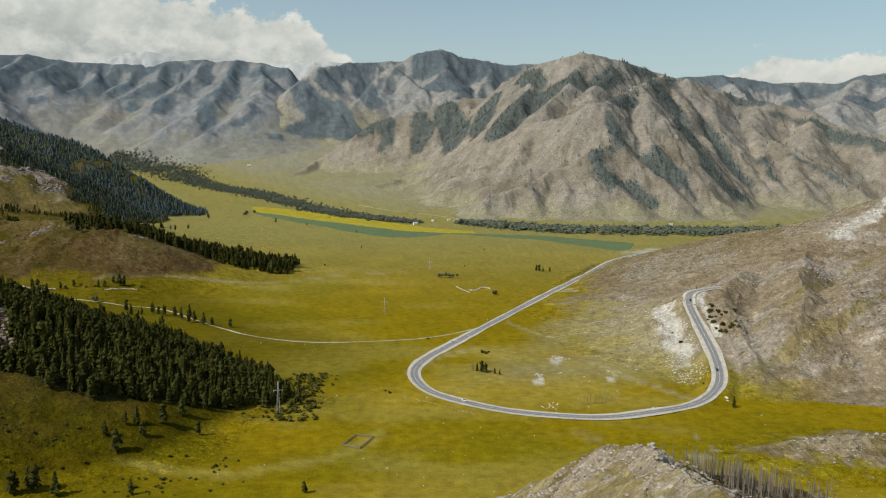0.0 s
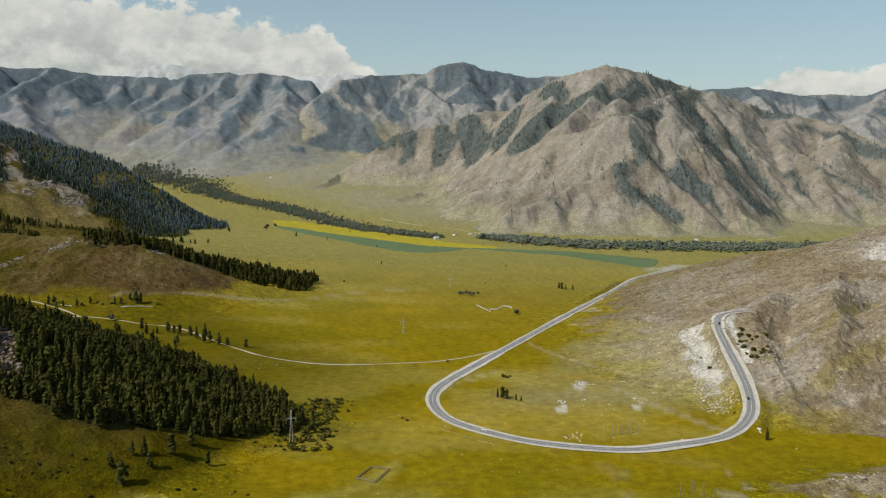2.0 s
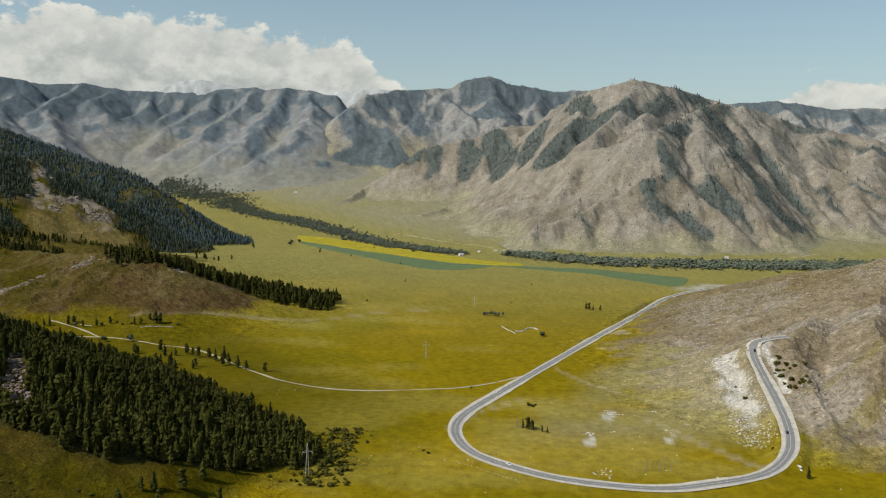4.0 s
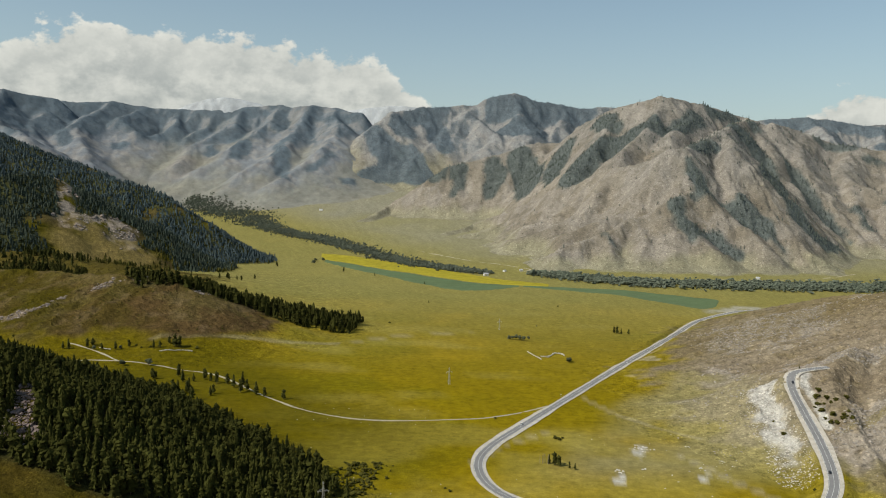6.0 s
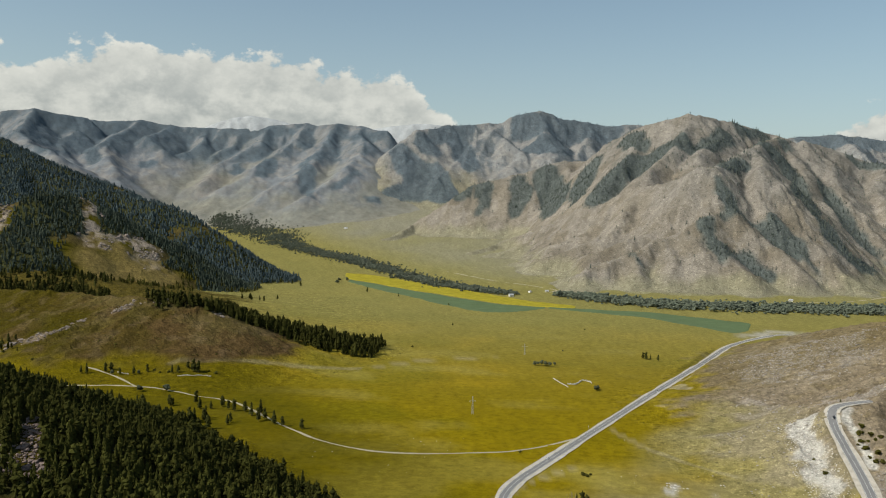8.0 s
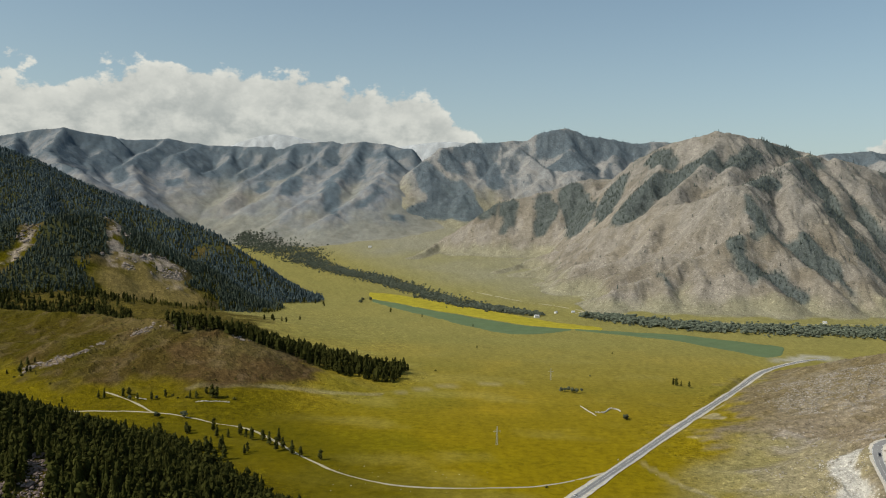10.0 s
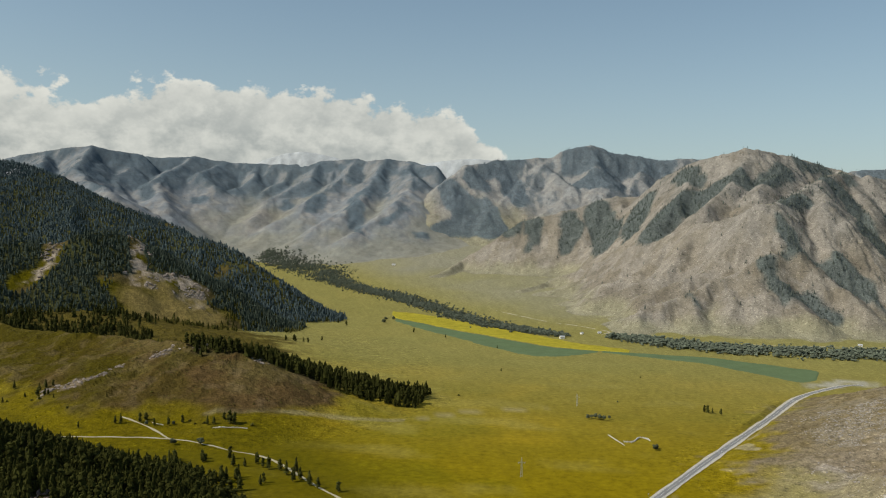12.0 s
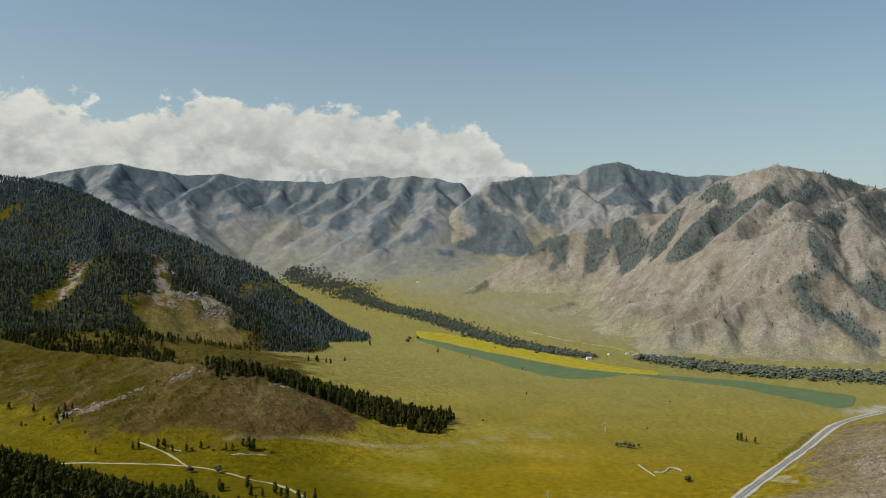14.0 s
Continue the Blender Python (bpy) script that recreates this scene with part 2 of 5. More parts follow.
hills("mountain_middle", 16, 18, 95, 16, 23, 9, 80)
ridge("mountain_middle", 1.1, [(555, 4800, 675), (465, 4800, 680), (370, 4790, 670), (260, 4780, 680), (155, 4770, 700), (85, 4760, 710), (30, 4750, 730), (-30, 4740, 745), (-115, 4740, 735), (-190, 4730, 710), (-250, 4720, 680), (-400, 4680, 665), (-520, 4640, 655), (-605, 4580, 630), (-670, 4520, 620)])
ridge("mountain_middle", 0.85, [(-670, 4520, 620), (-735, 4470, 565), (-785, 4420, 510), (-795, 4360, 440), (-850, 4310, 375), (-950, 4280, 315), (-1045, 4250, 260), (-1090, 4050, 205)])
ridge("mountain_middle", 0.72, [(-795, 4360, 440), (-810, 4220, 325), (-820, 4120, 265), (-845, 4020, 215)])
ridge("mountain_middle", 0.8, [(-250, 4720, 680), (-290, 4640, 630), (-350, 4540, 560), (-405, 4440, 485), (-470, 4340, 425), (-515, 4240, 360)])
ridge("mountain_middle", 0.8, [(-290, 4640, 630), (-200, 4520, 560), (-100, 4420, 495), (-160, 4320, 420), (-245, 4240, 360)])
ridge("mountain_middle", 0.8, [(-520, 4640, 655), (-530, 4520, 550), (-585, 4420, 470), (-620, 4320, 390)])
ridge("mountain_middle", 0.8, [(-30, 4740, 745), (0, 4600, 635), (45, 4460, 535), (5, 4380, 470)])
ridge("mountain_middle", 0.8, [(260, 4780, 680), (210, 4620, 580), (160, 4480, 495)])
ridge("mountain_middle", 1.1, [(985, 4750, 540), (1300, 4760, 610), (1425, 4760, 620), (1550, 4740, 630), (1660, 4720, 615), (1780, 4700, 590), (1900, 4680, 585), (2010, 4650, 590), (2110, 4600, 580), (2165, 4560, 600), (2220, 4520, 615), (2310, 4480, 625), (2510, 4400, 625), (2880, 4300, 590)])
ridge("mountain_middle", 0.62, [(1550, 4740, 630), (1565, 4520, 515), (1580, 4380, 435)])
ridge("mountain_middle", 0.62, [(1900, 4680, 585), (1820, 4480, 485), (1755, 4380, 435)])
ridge("mountain_middle", 0.62, [(2220, 4520, 615), (2005, 4300, 495), (1890, 4100, 400), (1855, 3900, 325)])
ridge("mountain_middle", 0.62, [(2310, 4480, 625), (2240, 4200, 465), (2115, 3900, 315)])
hills("mountain_far", 22, 8, 110, 22, 37, 6, 90)
ridge("mountain_far", 1.0, [(-875, 4700, 630), (-1045, 4760, 660), (-1170, 4800, 675), (-1290, 4820, 665), (-1355, 4820, 680), (-1455, 4820, 675), (-1590, 4820, 665), (-1715, 4800, 645), (-1955, 4800, 650), (-2165, 4760, 660), (-2305, 4700, 685), (-2485, 4650, 670), (-2610, 4600, 680), (-2685, 4560, 665), (-2765, 4500, 685), (-2865, 4450, 700)])
ridge("mountain_far", 0.64, [(-1170, 4800, 675), (-1190, 4620, 575), (-1185, 4440, 490), (-1190, 4260, 415), (-1240, 4115, 345), (-1310, 3990, 280)])
ridge("mountain_far", 0.64, [(-1045, 4760, 660), (-960, 4545, 560), (-955, 4365, 475), (-985, 4220, 410), (-1045, 4075, 325), (-1100, 3930, 255)])
ridge("mountain_far", 0.64, [(-1355, 4820, 680), (-1365, 4640, 575), (-1405, 4495, 510), (-1455, 4350, 435), (-1465, 4210, 360), (-1550, 4120, 310)])
ridge("mountain_far", 0.64, [(-1590, 4820, 665), (-1580, 4640, 565), (-1640, 4495, 480), (-1690, 4350, 415), (-1685, 4210, 340), (-1760, 4120, 275)])
ridge("mountain_far", 0.62, [(-1955, 4800, 650), (-1895, 4620, 550), (-1945, 4510, 490), (-2000, 4405, 430), (-2050, 4260, 355)])
ridge("mountain_far", 0.64, [(-1715, 4800, 645), (-1725, 4640, 540), (-1785, 4510, 475)])
ridge("mountain_far", 0.62, [(-2165, 4760, 660), (-2170, 4545, 580), (-2040, 4435, 500), (-2145, 4330, 445), (-2210, 4220, 370), (-2305, 4150, 335)])
ridge("mountain_far", 0.62, [(-2610, 4600, 680), (-2535, 4385, 595), (-2520, 4205, 520), (-2390, 4060, 440), (-2255, 3950, 385), (-2140, 3845, 330)])
ridge("mountain_far", 0.62, [(-2305, 4700, 685), (-2335, 4485, 595), (-2330, 4305, 530), (-2220, 4160, 450), (-2100, 4015, 370)])
ridge("mountain_far", 0.62, [(-2765, 4500, 685), (-2725, 4285, 585), (-2665, 4050, 495), (-2430, 3780, 390)])
ridge("mountain_far", 0.95, [(-2540, 4520, 675), (-2665, 4450, 690), (-2775, 4400, 710), (-2925, 4360, 700), (-3010, 4330, 675), (-3165, 4300, 650), (-3275, 4260, 610), (-3590, 4200, 565)])
ridge("mountain_far", 0.62, [(-2775, 4400, 710), (-2600, 4040, 555), (-2405, 3825, 480), (-2160, 3645, 415)])
ridge("mountain_far", 0.62, [(-3010, 4330, 675), (-2805, 4005, 550)])
hills("mountain_distant", 5, 0.5, 60, 3, 43, 0.0, 60)
ridge("mountain_distant", 1.6, [(-2005, 4840, 645), (-1920, 4840, 680), (-1800, 4845, 715), (-1700, 4850, 725), (-1615, 4850, 715), (-1500, 4850, 690), (-1400, 4850, 655)])
ridge("mountain_distant", 1.6, [(-1005, 4860, 650), (-870, 4860, 670), (-775, 4860, 680), (-670, 4860, 685), (-580, 4860, 675), (-515, 4860, 650)])
hills("forest_hill", 26, 16, 110, 12, 41, 5, 45)
ridge("forest_hill", 0.6, [(-3350, 3300, 570), (-2620, 3300, 535), (-2335, 3250, 510), (-2025, 3150, 420), (-1740, 3050, 320), (-1500, 2950, 260)])
ridge("forest_hill", 0.6, [(-2975, 2950, 530), (-2285, 2900, 450), (-1970, 2800, 405), (-1700, 2700, 340), (-1430, 2600, 265), (-1165, 2500, 215), (-1005, 2430, 165), (-830, 2380, 90), (-705, 2350, 10)])
ridge("forest_hill", 0.55, [(-1700, 2700, 340), (-1520, 2350, 190), (-1245, 2060, 215)])
ridge("forest_hill", 0.55, [(-1535, 1750, 205), (-1435, 1800, 195), (-1335, 1880, 205), (-1245, 1925, 205), (-1200, 1980, 235), (-1130, 2040, 225), (-1065, 2040, 180), (-925, 1975, 90), (-820, 1900, 40)])
hills("brown_hill", 14, 3.5, 60, 9, 53, 4, 30)
ridge("brown_hill", 0.34, [(-1355, 1500, 100), (-1065, 1450, 75), (-915, 1400, 65), (-765, 1330, 75), (-635, 1270, 75), (-565, 1240, 80), (-495, 1225, 75), (-460, 1270, 60), (-385, 1290, 35), (-305, 1295, 20), (-260, 1300, 10)])
ridge("brown_hill", 0.13, [(-1100, 1750, 75), (-800, 1640, 50), (-620, 1560, 30)])
hills("forest_knoll", 10, 3, 40, 6, 61, 2, 25)
ridge("forest_knoll", 0.42, [(-620, 590, 160), (-480, 600, 125), (-320, 600, 78), (-230, 605, 42), (-170, 610, 19), (-120, 615, 6), (-90, 620, -3)])
hills("rocky_slope", 7, 4, 30, 6, 71, 2.2, 11)
ridge("rocky_slope", 0.32, [(350, 1400, 20), (385, 1330, 48), (445, 1280, 70), (495, 1230, 85), (520, 1180, 100), (545, 1130, 120), (570, 1080, 140)])
ridge("rocky_slope", 0.72, [(570, 1080, 140), (645, 1000, 190), (900, 900, 260)])
ridge("rocky_slope", 0.50, [(900, 1000, 240), (600, 900, 142), (430, 800, 84), (345, 745, 54)])
ridge("rocky_slope", 0.62, [(545, 1130, 112), (440, 1000, 84), (362, 850, 74), (335, 770, 62), (320, 728, 48), (302, 692, 24)])
ridge("rocky_slope", 0.66, [(645, 1000, 180), (520, 860, 112), (440, 770, 84), (392, 715, 60), (375, 680, 32)])
ridge("rocky_slope", 0.66, [(800, 900, 220), (640, 760, 120), (540, 690, 70), (500, 650, 32)])
ridge("rocky_slope", 0.20, [(440, 1000, 52), (260, 1035, 26), (205, 1050, 13)])
ridge("rocky_slope", 0.42, [(262, 680, 14), (268, 712, 22), (272, 750, 32), (274, 790, 43), (282, 850, 57), (330, 900, 66)])
ridge("rocky_slope", 0.30, [(250, 840, 40), (225, 850, 28), (190, 870, 16)])
hills("near_knoll", 4, 2.0, 16, 3, 83, 1.8, 9)
ridge("near_knoll", 0.66, [(60, -150, 150), (60, 60, 134), (62, 170, 119), (66, 250, 100), (60, 290, 85), (52, 335, 56), (55, 390, 28), (60, 440, 8)])
ridge("near_knoll", 0.50, [(66, 250, 92), (90, 275, 84), (130, 310, 64), (170, 350, 42)])
ridge("near_knoll", 0.30, [(205, 512, 8), (240, 514, 12), (300, 518, 15), (420, 505, 24)])

# the paved road: x, y, z along its middle
ROAD = curve_through([(439, 1633, 0), (400, 1610, 0), (310, 1490, 0), (229, 1309, 0), (133, 1094, 0.5), (55, 914, 0.5), (10, 810, 0.5), (-14, 752, 0.5), (-23, 712, 0.5), (-20, 676, 0.5), (-7, 644, 0.5), (17, 620, 0.5), (50, 599, 0.5), (90, 587, 1), (122, 585, 1.5), (153, 595, 2.2), (187, 612, 2.5),
                      (209, 634, 4), (226, 664, 7), (236, 700, 12), (242, 744, 20), (244, 787, 31), (246, 822, 41), (252, 842, 49), (268, 853, 51.5), (292, 862, 53)])


def land(x, y):
    """Height of whatever lies uppermost."""
    base = plain(x, y)
    z = base
    for name in HILLS:
        z = np.maximum(z, rise(name, x, y, base))
    return bed(x, y, z)


def bed(x, y, z):
    """The land cut and filled to carry the road."""
    near = (x > -60) & (x < 480) & (y > 550) & (y < 1680)
    out = np.array(z, float)
    if near.any():
        d, s, zr = path_near(x[near], y[near], ROAD[::3])
        out[near] += (zr - 0.3 - out[near]) * (1 - sstep(7.0, 18.0, d))
    return out


# ---- materials ----
def stuff_material(name, color, rough=0.9, bump=0.0, bump_size=1.0, vary=0.25, size=5.0, tint=False, metal=0.0, fine=0.6, random_hue=0.0, speck=0.0, speck_size=4.0):
    """A rough outdoor surface: colour broken by noise at two scales, fine relief by bump."""
    mat = bpy.data.materials.new(name)
    mat.use_nodes = True
    nt = mat.node_tree
    n, l = nt.nodes.new, nt.links.new
    shader = nt.nodes["Principled BSDF"]
    shader.inputs["Roughness"].default_value, shader.inputs["Metallic"].default_value = rough, metal
    shader.inputs["Specular IOR Level"].default_value = 0.03 if rough > 0.7 else 0.4
    co = n("ShaderNodeTexCoord").outputs["Object"]

    def nz(s, detail):
        t = n("ShaderNodeTexNoise")
        t.inputs["Scale"].default_value, t.inputs["Detail"].default_value, t.inputs["Roughness"].default_value = 1 / s, detail, 0.62
        l(co, t.inputs["Vector"])
        return t.outputs[0]

    def mr(v, a, b):
        m = n("ShaderNodeMapRange")
        l(v, m.inputs[0])
        m.inputs[1].default_value, m.inputs[2].default_value, m.inputs[3].default_value, m.inputs[4].default_value = 0.25, 0.75, a, b
        return m.outputs[0]

    def mul(a, b):
        m = n("ShaderNodeMath")
        m.operation = "MULTIPLY"
        l(a, m.inputs[0]), l(b, m.inputs[1])
        return m.outputs[0]

    v = mul(mr(nz(size, 6), 1 - vary, 1 + vary), mr(nz(size * 0.13, 4), 1 - vary * fine, 1 + vary * fine))
    if speck:
        # pale stones and dark tufts
        for k, (far_end, s) in enumerate(((1 + speck, speck_size), (1 - 0.75 * speck, speck_size * 1.4))):
            m = n("ShaderNodeMapRange")
            l(nz(s, 3), m.inputs[0])
            m.inputs[1].default_value, m.inputs[2].default_value, m.inputs[3].default_value, m.inputs[4].default_value = 0.57, 0.66, 1.0, far_end
            v = mul(v, m.outputs[0])
            co = n("ShaderNodeVectorMath")
            co.inputs[1].default_value = (37.0, 11.0, 5.0)
            l(nt.nodes["Texture Coordinate"].outputs["Object"], co.inputs[0])
            co = co.outputs[0]
    if random_hue:
        info = n("ShaderNodeObjectInfo").outputs["Random"]
        geo = n("ShaderNodeNewGeometry").outputs["Random Per Island"]
        for r in (info, geo):
            m = n("ShaderNodeMapRange")
            l(r, m.inputs[0])
            m.inputs[3].default_value, m.inputs[4].default_value = 1 - random_hue, 1 + random_hue
            v = mul(v, m.outputs[0])
    mix = n("ShaderNodeVectorMath")
    mix.operation = "SCALE"
    if tint:
        at = n("ShaderNodeAttribute")
        at.attribute_name = "tint"
        l(at.outputs["Color"], mix.inputs[0])
    else:
        rgb = n("ShaderNodeRGB")
        rgb.outputs[0].default_value = (*color, 1)
        l(rgb.outputs[0], mix.inputs[0])
    l(v, mix.inputs["Scale"])
    l(mix.outputs[0], shader.inputs["Base Color"])
    if bump:
        b = n("ShaderNodeBump")
        b.inputs["Strength"].default_value, b.inputs["Distance"].default_value = 1.0, bump
        l(nz(bump_size, 5), b.inputs["Height"])
        l(b.outputs[0], shader.inputs["Normal"])
    return mat


M_MEADOW = stuff_material("meadow", (1, 1, 1), 0.95, 0.4, 2.2, 0.3, 8, tint=True, fine=0.9)
M_HILL = stuff_material("hillside", (1, 1, 1), 0.95, 1.8, 4.0, 0.36, 9, tint=True, fine=0.9, speck=0.5, speck_size=3.0)
M_MOUNT = stuff_material("mountainside", (1, 1, 1), 0.95, 3.0, 7.0, 0.2, 26, tint=True, fine=1.3, speck=0.5, speck_size=4.5)
M_RANGE = stuff_material("far_mountainside", (1, 1, 1), 0.95, 3.0, 30.0, 0.14, 60, tint=True, fine=0.8)
M_ASPHALT = stuff_material("asphalt", (0.2, 0.197, 0.192), 0.85, 0.01, 0.3, 0.15, 9)
M_GRAVEL = stuff_material("gravel", (0.46, 0.42, 0.35), 0.95, 0.05, 0.5, 0.25, 5)
M_PAINT = stuff_material("road_paint", (0.6, 0.6, 0.57), 0.7, 0, 1, 0.15, 3)
M_TRACK = stuff_material("track_dust", (0.36, 0.32, 0.22), 0.95, 0.03, 0.6, 0.2, 6)
M_RAPE = stuff_material("rape_flowers", (0.31, 0.262, 0.026), 0.9, 0.3, 1.5, 0.3, 18)
M_CROP = stuff_material("blue_green_crop", (0.105, 0.145, 0.07), 0.9, 0.3, 1.5, 0.15, 30)
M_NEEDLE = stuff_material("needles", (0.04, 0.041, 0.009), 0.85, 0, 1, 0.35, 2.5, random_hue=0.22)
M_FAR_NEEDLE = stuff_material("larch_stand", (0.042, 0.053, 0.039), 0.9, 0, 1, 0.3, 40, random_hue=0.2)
# same needles blued and paled, haze put into the colour of the back ridge
M_BACK_NEEDLE = stuff_material("hazed_larch_stand", (0.058, 0.079, 0.08), 0.9, 0, 1, 0.3, 40, random_hue=0.15)
M_SCRUB = stuff_material("scrub_leaves", (0.062, 0.058, 0.012), 0.85, 0, 1, 0.35, 3, random_hue=0.25)
# haze in the colour: greyer for the front mountain, bluer for those beyond
M_MIDDLE = stuff_material("hazed_front_stand", (0.066, 0.077, 0.066), 0.9, 0, 1, 0.25, 60, random_hue=0.2)
M_DISTANT = stuff_material("hazed_far_stand", (0.074, 0.099, 0.117), 0.9, 0, 1, 0.2, 60, random_hue=0.08)
M_LEAF = stuff_material("leaves", (0.08, 0.088, 0.05), 0.85, 0, 1, 0.35, 3, random_hue=0.25)
M_WILLOW = stuff_material("willow_leaves", (0.098, 0.112, 0.08), 0.85, 0, 1, 0.35, 6, random_hue=0.3)
M_BARK = stuff_material("bark", (0.12, 0.09, 0.065), 0.95, 0.02, 0.3, 0.3, 1.5)
M_DEAD = stuff_material("grey_deadwood", (0.2, 0.17, 0.13), 0.9, 0, 1, 0.3, 2, random_hue=0.25)
M_CRAG = stuff_material("grey_crag", (0.27, 0.225, 0.19), 0.9, 0.3, 1.5, 0.35, 3, random_hue=0.3)
M_PINK_CRAG = stuff_material("pinkish_crag", (0.21, 0.163, 0.142), 0.9, 0.2, 1.2, 0.35, 2, random_hue=0.3)
M_ROCK = stuff_material("pale_rock", (0.33, 0.295, 0.25), 0.9, 0.15, 1.2, 0.3, 2.5, random_hue=0.2)
M_WHITE_ROCK = stuff_material("white_rock", (0.52, 0.49, 0.43), 0.9, 0.15, 1.2, 0.2, 2.5, random_hue=0.12)
M_STEEL = stuff_material("galvanised_steel", (0.5, 0.5, 0.48), 0.5, 0, 1, 0.15, 1, metal=0.6)
M_WOOD = stuff_material("weathered_wood", (0.22, 0.18, 0.125), 0.9, 0, 1, 0.3, 1.5)
M_WALL = stuff_material("whitewash", (0.75, 0.74, 0.7), 0.85, 0, 1, 0.08, 3)
M_ROOF = stuff_material("sheet_roof", (0.42, 0.42, 0.42), 0.5, 0, 1, 0.12, 2)
M_GLASS = stuff_material("dark_glass", (0.02, 0.025, 0.03), 0.1)
M_RUBBER = stuff_material("tyre_rubber", (0.02, 0.02, 0.02), 0.8)


def car_paint(name, color):
    return stuff_material(name, color, 0.3, 0, 1, 0.04, 2)


def part(name, bm, material, parent=None, label=""):
    """Links a bmesh as one mesh object under a thing or a part."""
    me = bpy.data.meshes.new(name)
    bm.to_mesh(me)
    bm.free()
    me.materials.append(material)
    ob = new(name, me)
    ob.parent = parent
    return tagged(ob, label)


def mesh_from(name, verts, faces, material, parent=None, tint=None, smooth=False):
    me = bpy.data.meshes.new(name)
    verts, faces = np.asarray(verts, np.float32), np.asarray(faces, np.int32)
    k = faces.shape[1]
    me.vertices.add(len(verts))
    me.vertices.foreach_set("co", verts.ravel())
    me.loops.add(faces.size)
    me.loops.foreach_set("vertex_index", faces.ravel())
    me.polygons.add(len(faces))
    me.polygons.foreach_set("loop_start", np.arange(0, faces.size, k, dtype=np.int32))
    me.polygons.foreach_set("use_smooth", np.full(len(faces), smooth))
    me.update(calc_edges=True)
    me.validate()
    me.materials.append(material)
    if tint is not None:
        at = me.attributes.new("tint", "FLOAT_COLOR", "POINT")
        at.data.foreach_set("color", np.concatenate([tint, np.ones((len(tint), 1))], 1).astype(np.float32).ravel())
    ob = new(name, me)
    ob.parent = parent
    return ob


# ---- what covers the land ----
def mix(a, b, t):
    t = np.asarray(t)[..., None]
    return a * (1 - t) + b * t


# the far rock and far stand-floor colours have haze mixed in
C = {k: np.array(v) for k, v in dict(
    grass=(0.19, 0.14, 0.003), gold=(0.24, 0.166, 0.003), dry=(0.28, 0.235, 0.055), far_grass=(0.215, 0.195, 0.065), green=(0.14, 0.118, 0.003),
    tan=(0.182, 0.159, 0.124), tan2=(0.217, 0.191, 0.151), stone=(0.33, 0.3, 0.26), grey=(0.185, 0.178, 0.163), brown=(0.085, 0.06, 0.026), heath=(0.11, 0.083, 0.028),
    litter=(0.03, 0.032, 0.012), hazed_rock=(0.272, 0.284, 0.288), pine=(0.078, 0.104, 0.122), fan=(0.225, 0.212, 0.155), white=(0.46, 0.44, 0.39), pebble=(0.38, 0.34, 0.27)).items()}


